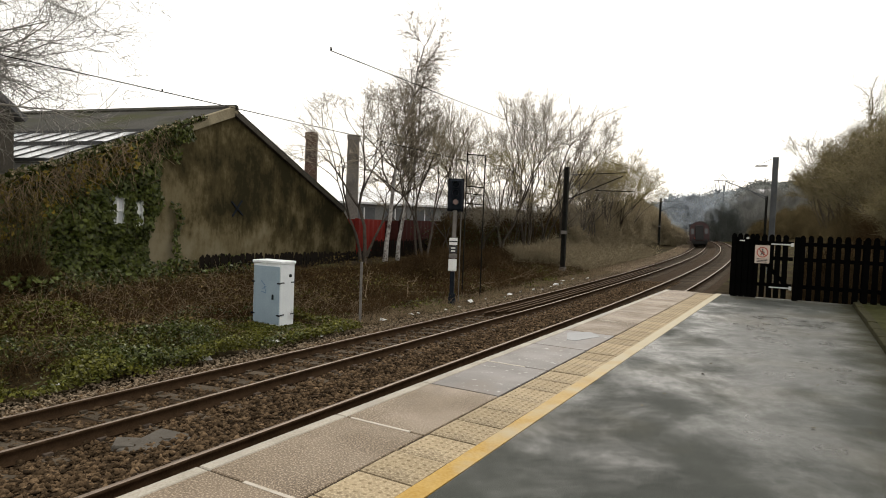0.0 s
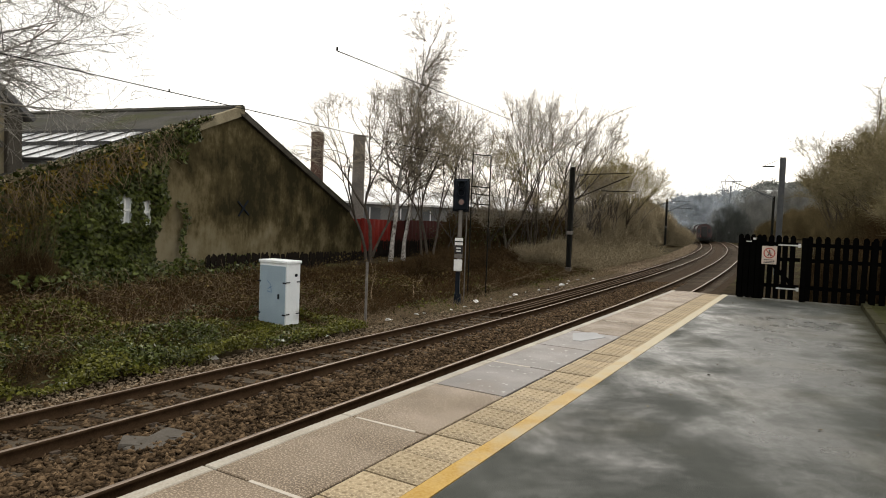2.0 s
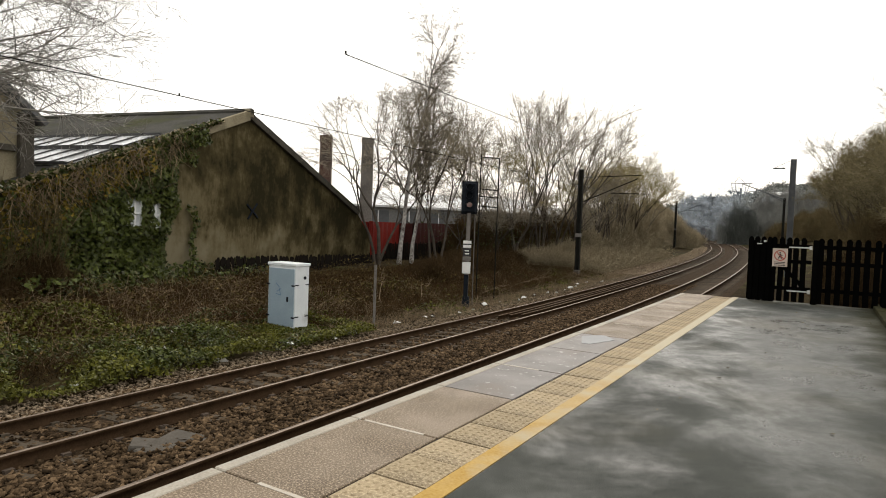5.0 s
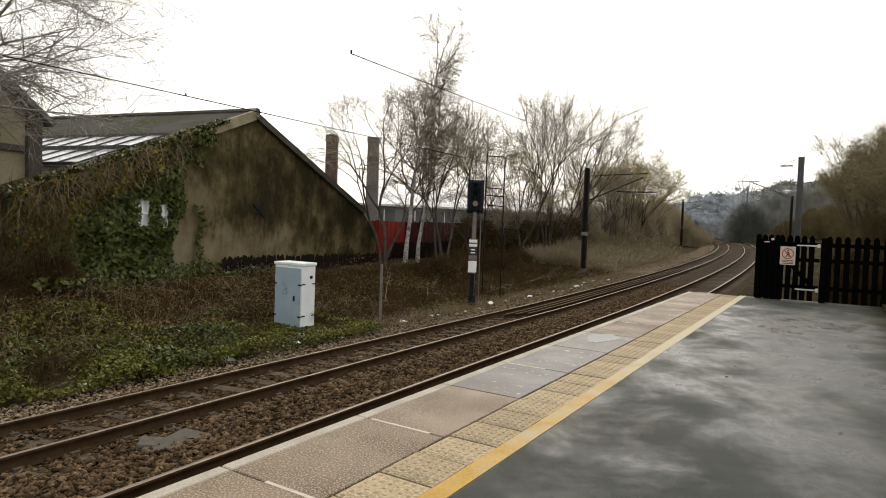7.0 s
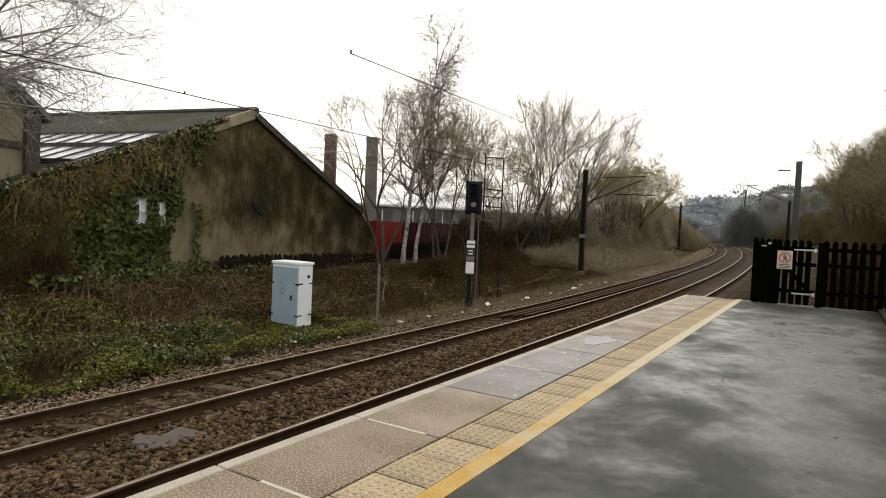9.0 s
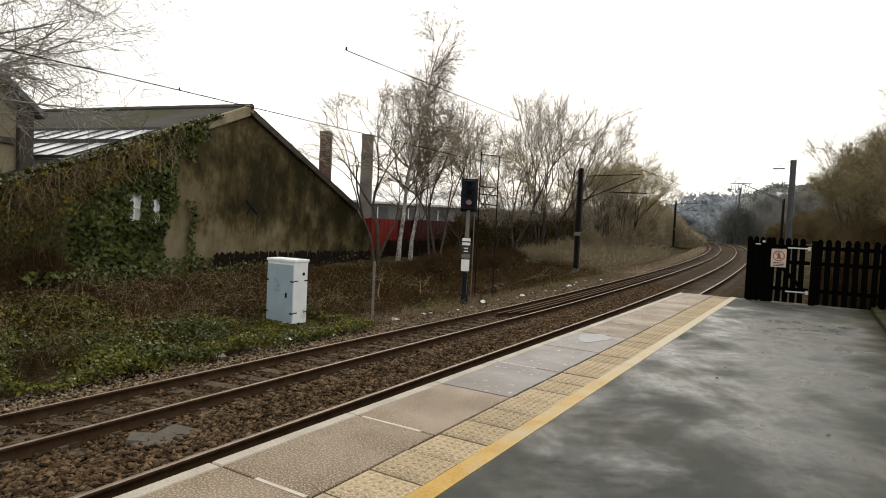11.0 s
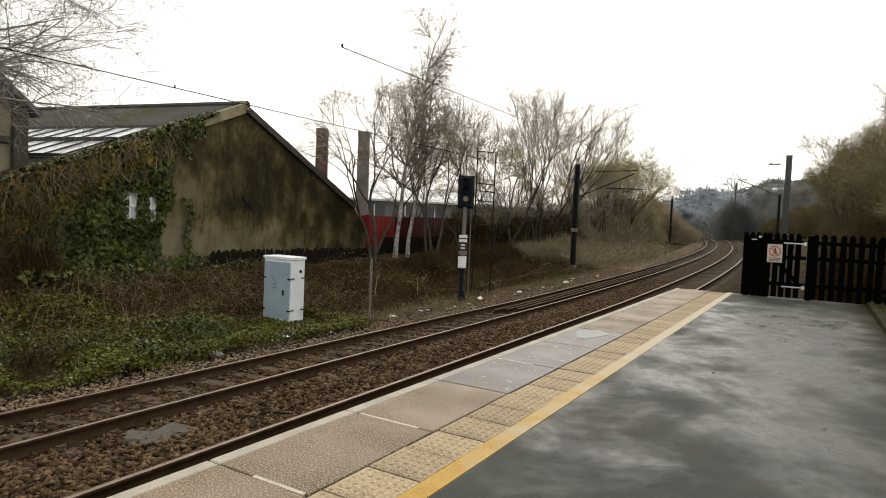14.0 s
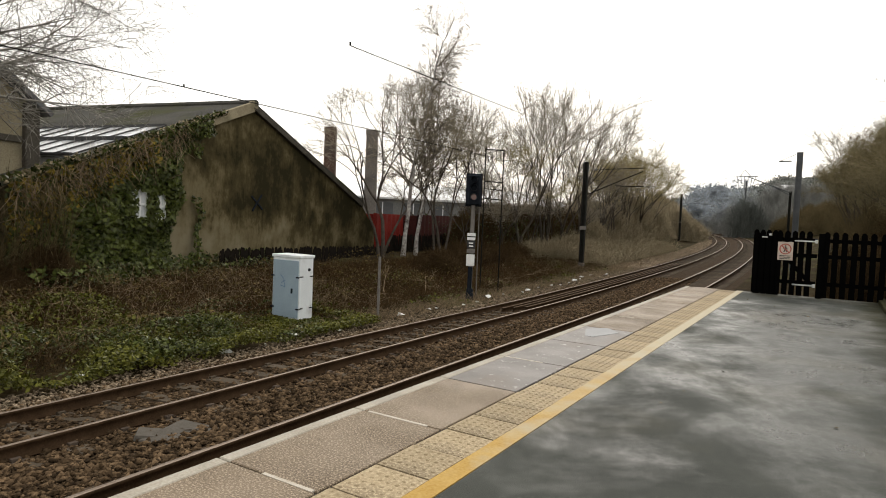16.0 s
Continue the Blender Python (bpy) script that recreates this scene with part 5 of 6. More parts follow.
forked_tree("bare_tree", BANK, -18.5, 33.8, 10.2, 0.10, 13, M["bark"], M["twig"], (0, 0.03), 3, 0.8, fine=2)
forked_tree("willow_tree", "willow with pale yellow spring twigs", -18.9, 38.0, 9.6, 0.11, 14, M["bark"], M["twig_olive"], (0, 0), 3, 0.9, buds=(M["bud"], 0.5, 0.03))
for k, (x, y, h) in enumerate(((-17.6, 38.6, 11.6), (-17.2, 42.0, 12.6), (-17.4, 46.0, 12.2), (-17.4, 50.5, 11.0), (-17.2, 55.0, 9.6))):
    forked_tree("bare_tree", "slender bare tree on the bank" if k else BANK, x, y, h, 0.11, 15 + k, M["bark"], M["twig"], (0, 0), 4, 0.74, fine=2, lift=0.03, splay=0.1)
for k, (x, y, h) in enumerate(((-17.4, 58, 9.8), (-17.2, 63, 11.0), (-17.6, 69, 11.8), (-18.2, 75, 11.6))):
    forked_tree("sallow_tree", "sallow with olive-yellow budding twigs", x, y, h, 0.10, 30 + k, M["bark"], M["twig_olive"], (0, 0), 7, 0.8, 4, 6, 0.02, (M["bud"], 0.7, 0.034), 0.2)
for k, (x, y, h) in enumerate(((-22.5, 50, 7.6), (-24, 36.5, 6.8))):
    forked_tree("bare_tree", "bare tree standing behind the bank", x, y, h, 0.10, 50 + k, M["bark"], M["twig"], (0, 0), 2)
rt = random.Random(44)
for k in range(6):
    y = 30.5 + k * 4.6
    forked_tree("bare_sapling", "slender bare multi-stemmed sapling on the bank", -16.6 - rt.uniform(0, 1.6) - float(shift(y)), y, rt.uniform(4.6, 7.0), 0.055, 200 + k, M["bark"], M["twig"], (rt.uniform(-0.06, 0.06), rt.uniform(-0.06, 0.06)), 3, 0.9, 4, 3)
# the overhanging tree by the stone building
tree("ash_tree", "large bare tree overhanging the stone building", -16.2, 3.9, 8.4, 0.13, 71, dict(SPREAD, kids=(5, 4, 4, 0), bare=0.35, fork=(0.7, 1.3), ratio=((0.42, 0.58),) * 3, min=0.004), M["bark"], M["twig_pale"], (0.10, 0.08), 1)
# trees and shrubs on the right-hand bank
for k, (x, y, h, st) in enumerate(((2.6, 40, 6.2, 6), (4.2, 33, 6.4, 6), (2.3, 50, 7.6, 6), (4.4, 27, 5.4, 5), (2.2, 60, 6.6, 6), (5.4, 40, 8.0, 6), (3.0, 26, 4.0, 6), (3.4, 45, 7.4, 6), (4.6, 36, 7.2, 6))):
    forked_tree("sallow_tree", "sallow with olive-brown budding twigs on the bank", x, y, h * 1.22, 0.07, 90 + k, M["bark"], M["twig_umber"], (-0.03, 0), st + 1, 0.74, 4, 7, 0.02, (M["dull_bud"], 0.4, 0.028), 0.13)


# ---- scrub, ivy, brambles ----
def thicket(name, label, cat, u0, u1, y0, y1, count, h, material, seed, r=0.006, wild=0.5):
    g = np.random.default_rng(seed)
    u, y = g.uniform(u0, u1, count), g.uniform(y0, y1, count)
    keep = ~((u > -13.4) & (u < -11.3) & (y > 10.6) & (y < 13.0))
    u, y = u[keep], y[keep]
    count = len(u)
    p = np.stack([u - shift(y), y, ground_z(u, y)], 1)
    hh = h * g.uniform(0.4, 1.15, count)
    rows = []
    d = np.stack([g.normal(0, wild, count), g.normal(0, wild, count), np.ones(count)], 1)
    for k in range(3):
        d = d + g.normal(0, 0.25, (count, 3)) - np.array([0, 0, 0.22 * k])
        d /= np.linalg.norm(d, axis=1, keepdims=True)
        q = p + d * hh[:, None] / 3
        ra = r * (1 - k * 0.25)
        rows.append(np.concatenate([p, q, np.full((count, 1), ra), np.full((count, 1), ra * 0.75)], 1))
        p = q
    ob = stems(name, np.concatenate(rows), material)
    return tagged(ob, label, cat, kind="stuff")


thicket("bramble_stems", "brown dead bramble and scrub on the verge", "scrub", -17.5, -11.4, 3, 40, 22000, 0.66, M["scrub"], 1, 0.007, 0.7)
thicket("russet_grass", "matted russet-brown dry grass on the verge", "dead grass", -17.3, -12.0, 6.5, 34, 42000, 0.42, M["russet"], 41, 0.006, 0.8)
thicket("dead_stems", "pale dead stalks along the bank", "dead grass", -15.5, -10.6, 12, 60, 5200, 0.5, M["dead"], 2, 0.006, 0.9)
thicket("dead_stems", "pale dead bramble canes arching over the verge", "dead grass", -16.5, -12, 4, 16, 1500, 1.1, M["dead"], 22, 0.006, 1.0)
thicket("dry_grass", "tufts of tan dry grass along the cess", "dead grass", -11.7, -10.3, 11, 46, 7000, 0.26, M["dead"], 27, 0.005, 0.6)
thicket("bank_scrub", "brown leafless scrub along the far bank", "scrub", -17.5, -11.8, 40, 72, 12000, 1.5, M["brush"], 3, 0.012, 0.6)


def shrubs(name, label, spots, material, seed, per=900, r=0.012):
    """Dense twiggy domes: stems fanned from each spot."""
    g = np.random.default_rng(seed)
    rows = []
    for x, y, rad, h in spots:
        z = on_ground(x, y)
        n = per
        base = np.stack([x + g.normal(0, rad * 0.3, n), y + g.normal(0, rad * 0.3, n), np.full(n, z)], 1)
        a, s = g.uniform(0, math.tau, n), g.uniform(0, 1, n) ** 0.7
        tip = np.stack([x + np.cos(a) * s * rad, y + np.sin(a) * s * rad, z + h * np.sqrt(np.clip(1 - s * s * 0.9, 0, 1)) * g.uniform(0.75, 1.1, n)], 1)
        mid = base * 0.45 + tip * 0.55 + g.normal(0, rad * 0.08, (n, 3))
        rows += [np.concatenate([base, mid, np.full((n, 1), r), np.full((n, 1), r * 0.7)], 1), np.concatenate([mid, tip, np.full((n, 1), r * 0.7), np.full((n, 1), r * 0.4)], 1)]
        for k in range(3):
            q = mid + (tip - mid) * g.uniform(0.2, 0.9, (n, 1))
            e = q + (tip - mid) * 0.3 + g.normal(0, rad * 0.13, (n, 3))
            rows.append(np.concatenate([q, e, np.full((n, 1), r * 0.5), np.full((n, 1), r * 0.35)], 1))
    return tagged(stems(name, np.concatenate(rows), material), label, "scrub", kind="stuff")


rs = random.Random(8)
left_spots = [(-16.0 - float(shift(y)) - rs.uniform(0, 4.5), y, rs.uniform(1.8, 2.8), rs.uniform(3.4, 5.6)) for y in [60 + k * 1.5 for k in range(28)]]
for k in range(60):
    y, off = 106 + (k % 30) * 2.2, rs.uniform(0, 9)
    left_spots.append((-12.0 - off - float(shift(y)), y, rs.uniform(1.8, 2.8), 2.6 + 4.6 * min(off / 7, 1) * rs.uniform(0.8, 1.1)))
left_spots += [(-15.2 - float(shift(y)) - rs.uniform(0, 2), y, rs.uniform(1.0, 1.6), rs.uniform(1.0, 2.2)) for y in [52 + k * 2.0 for k in range(28)]]
shrubs("line_scrub", "grey-brown leafless thicket lining the curve", left_spots, M["brush"], 4, 700, 0.022)
near_spots = [(-14.5 - float(shift(y)) - rs.uniform(0, 3), y, rs.uniform(0.9, 1.5), rs.uniform(0.5, 1.1) + max(0, y - 36) * 0.03) for y in [24 + k * 1.3 for k in range(32)]]
shrubs("bank_shrubs", "dark brown leafless shrubs on the bank", [s for s in near_spots if s[1] < 37], M["scrub"], 5, 420, 0.010)
shrubs("bank_shrubs", "fawn leafless shrubs on the bank", [s for s in near_spots if s[1] >= 37], M["brush"], 15, 420, 0.012)
right_spots = [(rs.uniform(1.6, 6.5), y, rs.uniform(1.4, 2.4), rs.uniform(2.0, 3.6)) for y in [24 + k * 1.5 for k in range(40)]]
right_spots += [(rs.uniform(-7, 6), y, rs.uniform(2, 3.5), rs.uniform(2.5, 5)) for y in [95 + k * 4 for k in range(26)]]
far_spots = [(-40 + k * 1.6 + rs.uniform(-1, 1), 175 + rs.uniform(0, 90), rs.uniform(3, 5), rs.uniform(6, 12)) for k in range(30)]
shrubs("far_thicket", "leafless trees beyond the curve, greyed with painted haze", far_spots, M["far_twig"], 16, 900, 0.05)
shrubs("dark_tree", "dense dark tree beside the far tracks", [(-14.8, 146, 3.4, 8.5), (-12.8, 147, 3.0, 7.0)], M["far_dark"], 17, 420, 0.035)
shrubs("far_thicket", "leafless thicket under the far gantry, greyed with painted haze", [(-17.4, 150, 2.6, 7.0), (-10.5, 150, 2.8, 6.5), (-7.5, 152, 2.8, 6.0)], M["far_twig"], 29, 420, 0.03)
right_spots = [s for s in right_spots if s[0] + float(shift(s[1])) > 1.0]
shrubs("right_bank_scrub", "olive-brown leafless thicket on the platform-side bank", [s for s in right_spots if s[1] > 34], M["umber_brush"], 6, 600, 0.016)
shrubs("right_bank_scrub", "dark brown scrub behind the platform fence", [s for s in right_spots if s[1] <= 34], M["scrub"], 19, 600, 0.012)


wall_spots = [(-16.4 - rs.uniform(0, 0.9), 4.5 + k * 0.55, rs.uniform(0.6, 1.0), rs.uniform(0.6, 1.3)) for k in range(9)]
shrubs("wall_scrub", "dark tangled scrub against the ivy wall", wall_spots, M["scrub"], 18, 500, 0.009)


tall_spots = [(-16.9 - rs.uniform(0, 0.5), 4.2 + k * 0.8, rs.uniform(0.7, 1.1), rs.uniform(1.8, 3.0)) for k in range(6)]
shrubs("wall_scrub", "thin brown shrubs in front of the ivy wall", tall_spots, M["umber_brush"], 28, 110, 0.010)
# dark undergrowth between the trunks on the bank, and behind the platform fence
under = [(-17.6 - float(shift(y)) - rs.uniform(0, 1.6), y, rs.uniform(1.0, 1.6), rs.uniform(2.2, 3.4)) for y in [33 + k * 1.1 for k in range(22)]]
shrubs("undergrowth", "dark tangled undergrowth between the trunks", under, M["scrub"], 23, 450, 0.014)
gu = np.random.default_rng(24)
cu = np.repeat(np.array([(x, y, on_ground(x, y) + h * 0.45) for x, y, r, h in under]), 330, 0)
tagged(leaves("undergrowth_ivy", cu + gu.normal(0, 1, cu.shape) * np.array([0.8, 0.8, 0.55]), 0.07, M["ivy"], rng=gu), "dark ivy growing through the undergrowth", "ivy", kind="stuff")
fence_spots = [(0.35 + k * 0.42, 18.3 + rs.uniform(0, 2.2), rs.uniform(0.5, 0.8), rs.uniform(0.9, 1.3)) for k in range(9)]
shrubs("fence_scrub", "dark brown scrub pressed behind the picket fence", [(x, y, r, h - on_ground(x, y)) for x, y, r, h in fence_spots], M["scrub"], 25, 500, 0.008)


def leaf_cover(name, label, u0, u1, y0, y1, count, size, material, seed, bumps=0.3, thr=-0.2):
    g = np.random.default_rng(seed)
    u, y = g.uniform(u0, u1, count), g.uniform(y0, y1, count)
    f = np.array([noise.noise((a * 0.6, b * 0.6, seed)) for a, b in zip(u, y)])
    k = f + g.normal(0, 0.12, count) > thr
    k &= ~((np.abs(u + 12.52) < 0.55) & (y > 12.2) & (y < 12.9))
    u, y, f = u[k], y[k], f[k]
    low = np.where((np.abs(u + 12.2) < 1.3) & (y > 10.4) & (y < 13.1), 0.12, 1.0)
    z = ground_z(u, y) + low * np.clip(f + 0.5, 0.1, 1) * bumps * g.uniform(0.3, 1.0, len(u)) + 0.03
    return tagged(leaves(name, np.stack([u - shift(y), y, z], 1), size, material, rng=g, up=0.9), label, "ivy", kind="stuff")


leaf_cover("ivy_carpet", "low green ivy and bramble leaves carpeting the verge", -12.9, -10.1, 2.5, 13.5, 30000, 0.042, M["bramble"], 11, 0.5, -0.25)
leaf_cover("ivy_carpet", "dark ivy leaves carpeting the verge", -13.6, -10.2, 2.5, 13.0, 18000, 0.045, M["ivy"], 12, 0.55, -0.05)
leaf_cover("dead_leaves", "brown dead leaves littering the scrub", -17.5, -12.4, 5, 24, 7000, 0.05, M["dead_leaf"], 14, 0.8, -0.35)
leaf_cover("verge_leaves", "green leaves scattered through the scrub", -15, -10.6, 12.5, 40, 5000, 0.05, M["bramble"], 15, 0.4, 0.12)
leaf_cover("bramble_patch", "scattered bramble leaves among brown stems", -16.0, -12.5, 3, 10, 9000, 0.045, M["bramble"], 13, 0.6, -0.05)


def ivy_on_gable():
    g = np.random.default_rng(31)
    n = 30000
    s, z = g.uniform(-9.4, 0.2, n), g.uniform(-0.8, 5.6, n)
    edge = -4.05 + np.interp(z, (0.6, 2.65, 4.35), (0.0, 0.35, 0.95)) + np.array([noise.noise((a * 1.4, b * 1.4, 2)) for a, b in zip(s, z)]) * 0.5
    roofline = APEX_Z + s * (APEX_Z - L_Z) / -L_S * 1.0 - 0.05
    band = (roofline - z < 0.45) & (s < -2.3)
    thin = g.uniform(0, 1, n)
    strand = (np.abs(s + 2.95 + 0.1 * np.sin(z * 4)) < 0.13) & ((z < 1.9) | (np.abs(z - 3.7) < 0.55)) & (thin < 0.45)
    bare = np.interp(s, (-8.5, -6.6, -5.6), (0.3, 0.2, 0.0)) + np.interp(roofline - z, (0.2, 1.4), (0.2, 0.0)) * (s < -4.6)
    ok = ((s < edge) & (thin > bare) | band & (thin > 0.35) | strand) & (z < roofline + 0.12)
    win = (np.abs(s + 5.32) < 0.24) & (z > 1.18) & (z < 2.0) | (np.abs(s + 4.52) < 0.15) & (z > 1.15) & (z < 1.9)
    ok &= ~win
    s, z = s[ok], z[ok]
    lump = np.array([noise.noise((a * 1.3, b * 1.3, 7)) for a, b in zip(s, z)])
    x = 0.06 + np.clip(lump + 0.5, 0.05, 1.2) * 0.35 * g.uniform(0.3, 1, len(s))
    P = np.stack([x, s, z], 1)
    P = (np.array(SHED.to_3x3()) @ P.T).T + np.array(SHED.translation)
    nrm = np.array(SHED.to_3x3() @ Vector((1.2, 0, 0)))
    dry = (z > 2.2 + (s + 6) * 0.55) & (g.uniform(0, 1, len(s)) < 0.55) & (s < -4.6)
    tagged(leaves("wall_ivy", P[~dry], 0.085, M["ivy"], rng=g, up=0.3, flat=nrm), "dense dark green ivy climbing the gable", "ivy", kind="stuff")
    # bare brown creeper stems hanging over the upper wall
    c = 500
    sc = g.uniform(-9.3, -3.6, c)
    zc = APEX_Z + 0.15 + sc * (APEX_Z - L_Z) / -L_S - np.abs(g.normal(0, 0.45, c))
    a = np.stack([g.uniform(0.1, 0.4, c), sc, zc], 1)
    b = a + np.stack([g.uniform(-0.05, 0.2, c), g.normal(0, 0.3, c), -g.uniform(0.1, 0.6, c)], 1)
    R, T = np.array(SHED.to_3x3()), np.array(SHED.translation)
    ends = np.concatenate([(R @ a.T).T + T, (R @ b.T).T + T, np.full((c, 1), 0.008), np.full((c, 1), 0.005)], 1)
    tagged(stems("creeper_stems", ends, M["dead"]), "brown leafless creeper stems under the roof edge", "creeper", kind="stuff")
    # creeper spilling over the roof's edge
    m2 = 3000
    s2, x2 = g.uniform(-9.4, -1.6, m2), 0.25 - np.abs(g.normal(0, 0.3, m2))
    z2 = APEX_Z + 0.1 + s2 * (APEX_Z - L_Z + 0.14) / 9.5 + np.abs(g.normal(0, 0.05, m2))
    Q = (np.array(SHED.to_3x3()) @ np.stack([x2, s2, z2], 1).T).T + np.array(SHED.translation)
    cut = (g.uniform(0, 1, m2) < 0.5) & (x2 > -0.35)
    tagged(leaves("roof_ivy", Q[cut], 0.08, M["ivy"], rng=g, up=0.4), "ivy spilling over the roof edge", "ivy", kind="stuff")
    tagged(leaves("roof_creeper", Q[~cut], 0.06, M["brush"], rng=g, up=0.4), "brown dead creeper along the roof edge", "creeper", kind="stuff")
    # ivy and bramble heaped along the foot of the wall
    m3 = 5000
    s3, x3 = g.uniform(-9.4, 0.6, m3), g.uniform(0.15, 1.3, m3)
    z3 = g.uniform(-1.0, 0.12, m3) - x3 * 0.25
    Q3 = (np.array(SHED.to_3x3()) @ np.stack([x3, s3, z3], 1).T).T + np.array(SHED.translation)
    tagged(leaves("foot_ivy", Q3, 0.08, M["ivy"], rng=g, up=0.5, flat=nrm * 0.5), "dark ivy heaped along the foot of the wall", "ivy", kind="stuff")
    tagged(leaves("dry_creeper", P[dry], 0.075, M["bronze"], rng=g, up=0.3, flat=nrm), "yellow-brown creeper leaves along the eaves", "creeper", kind="stuff")


ivy_on_gable()

# fallen boughs on the bank
for k, (u, y, a, ln) in enumerate(((-12.2, 26.5, 35, 1.7), (-12.6, 19.5, 120, 1.4), (-12.0, 23.0, 70, 1.1), (-13.0, 17.5, 150, 1.5), (-11.8, 31.0, 20, 1.6))):
    rk = random.Random(300 + k)
    segs = [[], []]
    branch(rk, segs, Vector((0, 0, 0)), Vector((math.cos(radians(a)), math.sin(radians(a)), 0.35)).normalized(), ln, 0.022, 0, 2, dict(SPREAD, kids=(1, 1, 0), bare=0, min=0.006, lift=(0, 0, 0, 0)))
    fb = thing("fallen_bough", "pale dead bough lying in the scrub", "branch", pose(u - float(shift(y)), y, on_ground(u - float(shift(y)), y) + 0.15))
    trunk_part(segs[0], M["dead"], fb, 5)
    tagged(stems("side_twig", segs[1], M["dead"], fb), kind="stuff")

# a few dead leaves on the platform
gp = np.random.default_rng(61)
lp = np.stack([gp.uniform(-1.4, 0.95, 40), gp.uniform(2.0, 16.5, 40), np.full(40, 0.012)], 1)
tagged(leaves("platform_leaves", lp, 0.022, M["dead_leaf"], rng=gp, up=3.0), "small dead leaves and grit on the wet platform", "leaf litter", kind="stuff")

# ivy on the stone building
ga = np.random.default_rng(66)
sa, za = ga.uniform(-6.5, -1.1, 4200), ga.uniform(-1.0, 4.6, 4200)
ka = np.array([noise.noise((p * 0.7, q * 0.7, 9)) for p, q in zip(sa, za)]) + np.interp(sa, (-6.5, -1.1), (0.35, -0.25)) > 0.02
pa = np.stack([0.08 + ga.uniform(0, 0.25, 4200), sa, za], 1)[ka]
pa = (np.array(annex.matrix_basis.to_3x3()) @ pa.T).T + np.array(annex.matrix_basis.translation)
tagged(leaves("annex_ivy", pa, 0.085, M["ivy"], rng=ga, up=0.3, flat=(1.0, 0, 0)), "dark ivy on the sandstone wall", "ivy", kind="stuff")

# scraps of litter on the cess
rl = random.Random(3)
for k in range(26):
    y = 6 + k * 1.15 + rl.uniform(-0.5, 0.5)
    u = -10.2 - rl.uniform(0, 0.7)
    x = u - float(shift(y))
    s = rl.uniform(0.06, 0.15)
    bm = bmesh.new()
    vs = [bm.verts.new((rl.uniform(-s, s), rl.uniform(-s, s), rl.uniform(0, s * 0.9))) for _ in range(9)]
    bmesh.ops.convex_hull(bm, input=vs)
    ob = mesh_ob("litter", bm, M["litter"])
    ob.matrix_basis = pose(x, y, on_ground(x, y) + 0.03)
    tagged(ob, "crumpled scrap of white litter on the gravel", "litter", group="litter")


# ---- far hillside ----
def hillside():
    az = np.radians(np.linspace(-40, 30, 90))
    top = np.interp(np.degrees(az), (-40, -14, -10, -6.2, -4, -3, -2, 0, 8, 30), (6, 11, 15.5, 20, 23.5, 27.5, 26, 27.5, 31, 34))
    rows = []
    for d, k in ((300, 0.1), (330, 0.45), (370, 0.8), (410, 1.0), (600, 0.9)):
        z = top * k * d / 350 + 1 + np.array([noise.noise((a * 30, d * 0.02, 0)) for a in az]) * 2
        rows.append(np.stack([np.sin(az) * d, np.cos(az) * d, z], 1))
    V = np.concatenate(rows)
    w = len(az)
    i = (np.arange(4)[:, None] * w + np.arange(w - 1)[None]).ravel()
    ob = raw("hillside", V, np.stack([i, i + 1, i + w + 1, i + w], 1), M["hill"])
    tagged(ob, "distant wooded hillside, paled with painted haze", "hill", kind="structure")
    g = np.random.default_rng(77)
    n = 1100
    a = np.radians(g.uniform(-30, 14, n))
    d = g.uniform(305, 405, n)
    t = np.interp(np.degrees(a), (-40, -14, -10, -6.2, -4, -3, -2, 0, 8, 30), (6, 11, 15.5, 20, 23.5, 27.5, 26, 27.5, 31, 34))
    k = np.interp(d, (300, 330, 370, 410), (0.1, 0.45, 0.8, 1.0))
    c = np.stack([np.sin(a) * d, np.cos(a) * d, t * k * d / 350 + 1], 1)
    pts = np.repeat(c, 110, 0) + g.normal(0, 1, (n * 110, 3)) * np.array([2.6, 2.6, 1.0]) + np.array([0, 0, 0.6])
    tagged(leaves("hill_woods", pts, 0.62, M["far_leaf"], rng=g, up=0.2), "distant bare woods on the hillside, paled with painted haze", "woods", kind="stuff")


hillside()


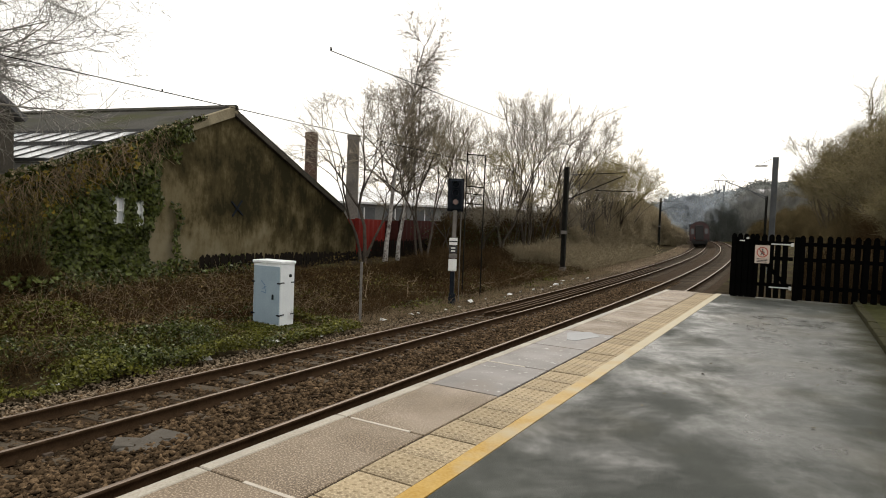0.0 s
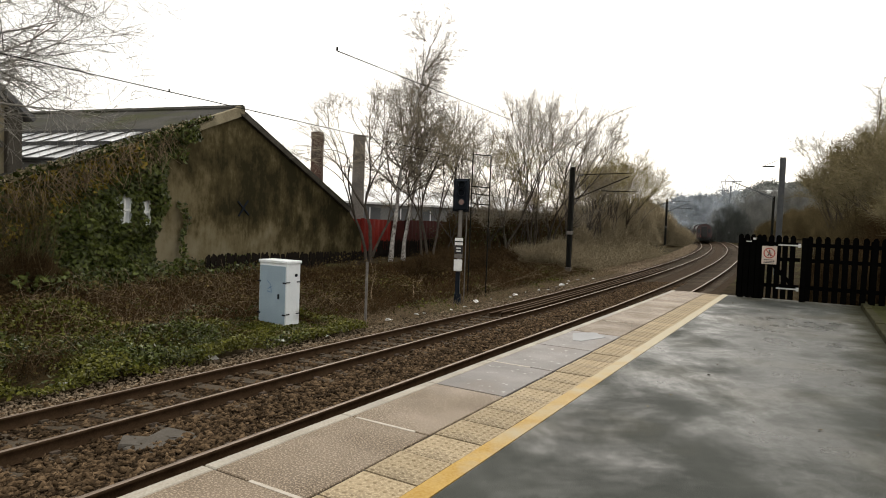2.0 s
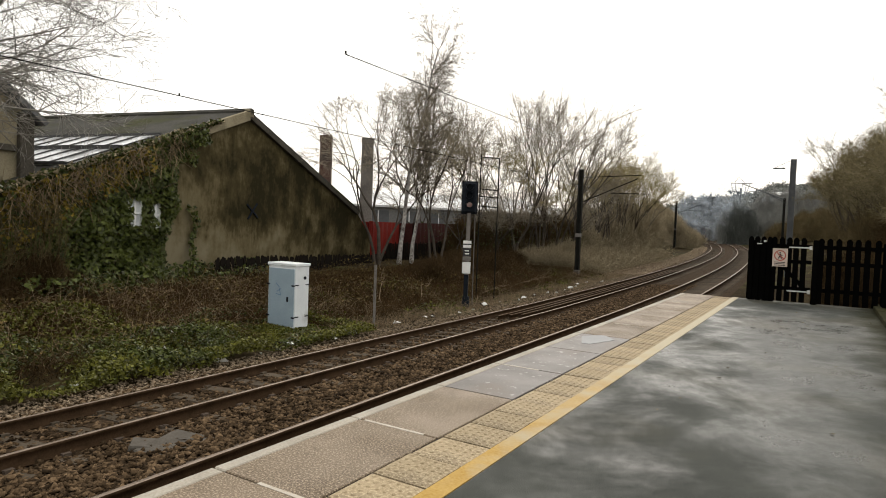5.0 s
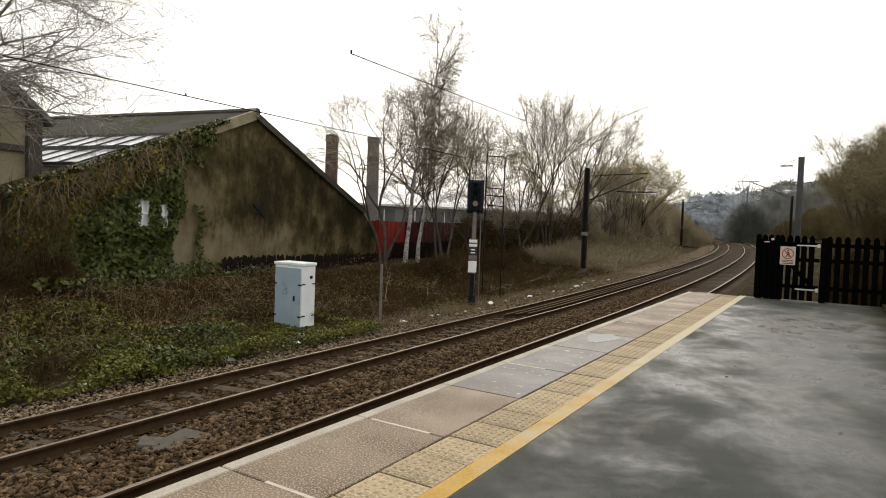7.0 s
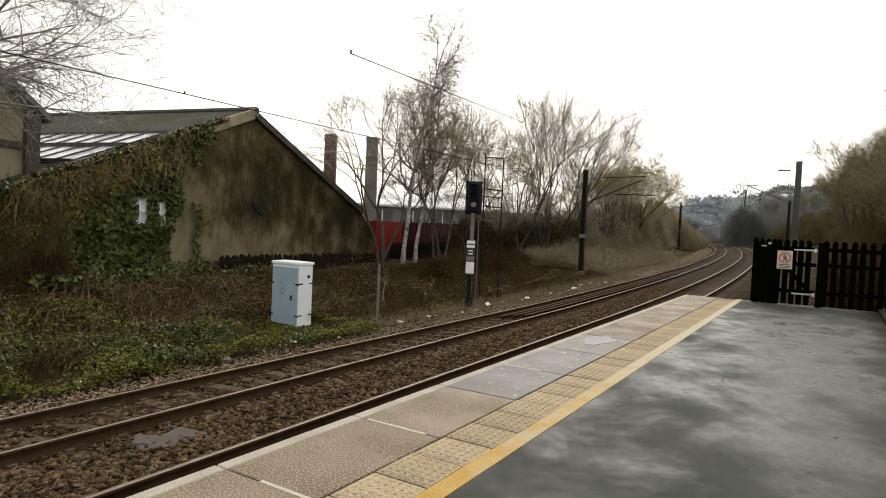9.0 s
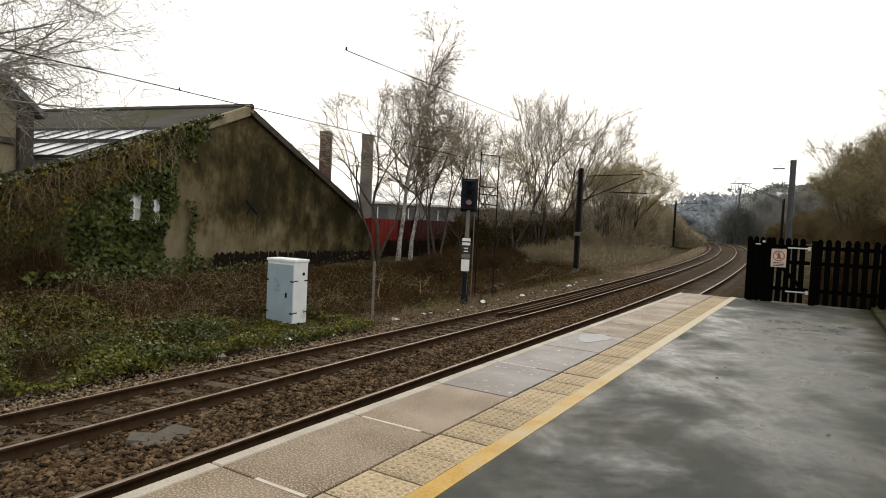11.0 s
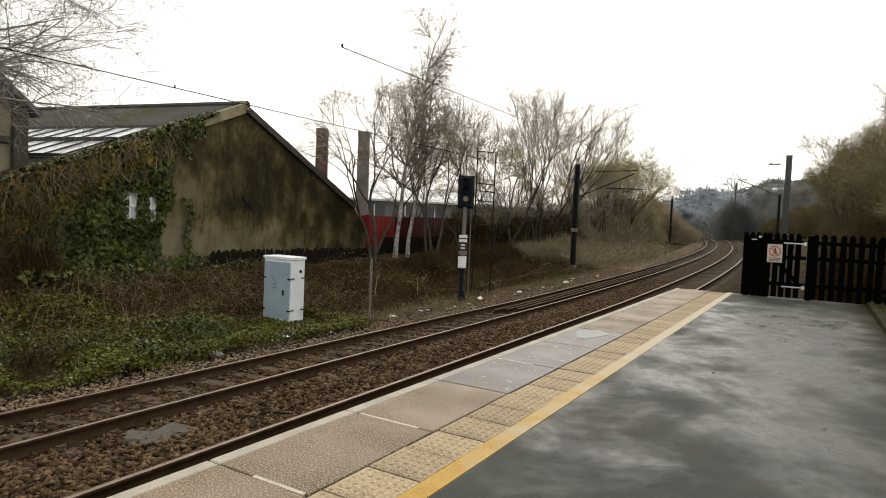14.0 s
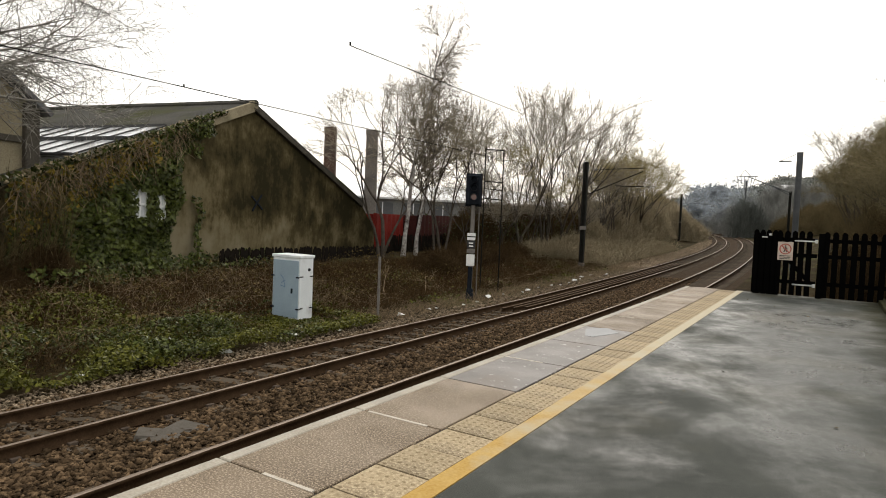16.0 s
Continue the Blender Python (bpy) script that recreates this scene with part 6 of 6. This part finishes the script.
# ---- the departing train ----
def coach():
    c = thing("railway_coach", "dark maroon railway coach at the tail of a train", "railway coach")
    prof = [(-1.35, 0.95), (1.35, 0.95), (1.37, 2.0), (1.33, 2.9), (1.1, 3.35), (0.6, 3.68), (0, 3.8), (-0.6, 3.68), (-1.1, 3.35), (-1.33, 2.9), (-1.37, 2.0)]
    body = prism(prof, 19.5)
    part("body", body, M["maroon"], c)
    rp = prism([(1.36, 2.92), (1.13, 3.39), (0.62, 3.73), (0, 3.86), (-0.62, 3.73), (-1.13, 3.39), (-1.36, 2.92), (-1.1, 3.33), (-0.6, 3.66), (0, 3.78), (0.6, 3.66), (1.1, 3.33)], 19.6)
    part("roof", rp, M["coach_roof"], c)
    gang = part("gangway", bx((-0.55, -0.35, 1.1), (0.55, -0.003, 3.3), 0.05), M["coach_black"], c)
    for px in (-0.95, 0.95):
        part("end_window", bx((px - 0.22, -0.012, 2.0), (px + 0.22, -0.003, 2.75), 0.004), M["glass"], c)
        buf = part("buffer", tb((px * 0.92, 0, 1.05), (px * 0.92, -0.5, 1.05), 0.09, 0.09, 10), M["coach_black"], c)
        part("buffer_head", tb((px * 0.92, -0.5, 1.05), (px * 0.92, -0.54, 1.05), 0.22, 0.22, 12), M["coach_black"], buf)
    part("tail_lamp", bx((-0.75, -0.12, 1.25), (-0.6, -0.003, 1.5), 0.01), M["red_paint"], c)
    part("underframe", bx((-1.1, 0.05, 0.55), (1.1, 19.4, 0.947)), M["coach_black"], c)
    for k in range(8):
        for s in (-1, 1):
            part("side_window", bx((min(s * 1.372, s * 1.395), 1.2 + k * 2.3, 1.95), (max(s * 1.372, s * 1.395), 2.7 + k * 2.3, 2.7)), M["glass"], c)
    for by in (3.0, 16.0):
        bogie = part("bogie", bx((-1.0, by - 1.7, 0.35), (1.0, by + 1.7, 0.54), 0.03), M["coach_black"], c)
        for wy in (-1.25, 1.25):
            for s in (-1, 1):
                part("wheel", tb((s * 0.68, by + wy, 0.46), (s * 0.82, by + wy, 0.46), 0.46, 0.46, 20), M["coach_black"], bogie)
    return c


TRAIN_U = -8.1525
tail = coach()
second = copy_thing(tail, pose(0, 0, 0))


def loco():
    c = thing("steam_locomotive", "black steam locomotive hauling the coaches", "locomotive")
    part("boiler", tb((0, 9, 2.6), (0, 16.5, 2.6), 0.85, 0.8, 20), M["coach_black"], c)
    part("firebox", bx((-0.9, 6.6, 1.2), (0.9, 9, 3.4), 0.1), M["coach_black"], c)
    part("cab", bx((-1.25, 5.2, 1.2), (1.25, 6.6, 3.75), 0.08), M["coach_black"], c)
    part("tender", bx((-1.25, 0, 0.9), (1.25, 5.0, 3.0), 0.06), M["coach_black"], c)
    part("running_plate", bx((-1.25, 6.6, 1.1), (1.25, 17, 1.2)), M["coach_black"], c)
    part("chimney", tb((0, 15.6, 3.35), (0, 15.6, 4.0), 0.28, 0.33, 14), M["coach_black"], c)
    part("dome", tb((0, 12, 3.3), (0, 12, 3.75), 0.4, 0.25, 14), M["coach_black"], c)
    for k in range(3):
        for s in (-1, 1):
            part("driving_wheel", tb((s * 0.68, 9 + k * 2.3, 0.92), (s * 0.82, 9 + k * 2.3, 0.92), 0.92, 0.92, 24), M["coach_black"], c)
            part("tender_wheel", tb((s * 0.68, 1 + k * 1.5, 0.6), (s * 0.82, 1 + k * 1.5, 0.6), 0.6, 0.6, 20), M["coach_black"], c)
    return c


engine = loco()


# ---- drifting smoke, in rigid puffs ----
def puff(seed, size):
    """A soft wisp: small thin flakes of smoke strewn round a middle."""
    g = np.random.default_rng(400 + seed)
    pts = g.normal(0, 1, (420, 3)) * np.array([size, size, size * 0.7])
    ob = leaves("smoke_puff", pts, 0.85, M["steam"], rng=g, up=0.0)
    return tagged(ob, "thin blue-grey puff of engine smoke", "smoke", group="engine smoke", kind="stuff")


puffs = [(puff(k, 1.5 + 0.5 * (k % 4)), k) for k in range(14)]


def train_y(t):
    return 99.0 + 16.5 * t


def track_pose(y):
    dy = 0.5
    a = math.degrees(math.atan2(float(shift(y + dy) - shift(y - dy)), 2 * dy))
    return pose(TRAIN_U - float(shift(y)), y, float(rail_z(TRAIN_U) + grade(y)), 0, -3.7, a)


def motions():
    times = [k * 0.5 for k in range(33)]
    for ob, ahead in ((tail, 0.0), (second, 20.4), (engine, 40.9)):
        walk(ob, [(t, track_pose(train_y(t) + ahead)) for t in times])
    r = random.Random(9)
    for ob, k in puffs:
        y0, dx, z0 = 128 + k * 5.0, -7 + (k * 5 % 14) * 1.0, 2.0 + (k * 3 % 7) * 1.1
        rows = []
        for t in (0.0, 4.0, 8.0, 12.0, 16.0):
            y = y0 + t * 1.6
            rows.append((t, pose(TRAIN_U - float(shift(y)) + dx + 0.15 * t, y, float(grade(y)) + z0 + 0.18 * t, 0, 0, k * 20 + t * 2)))
        walk(ob, rows)


motions()
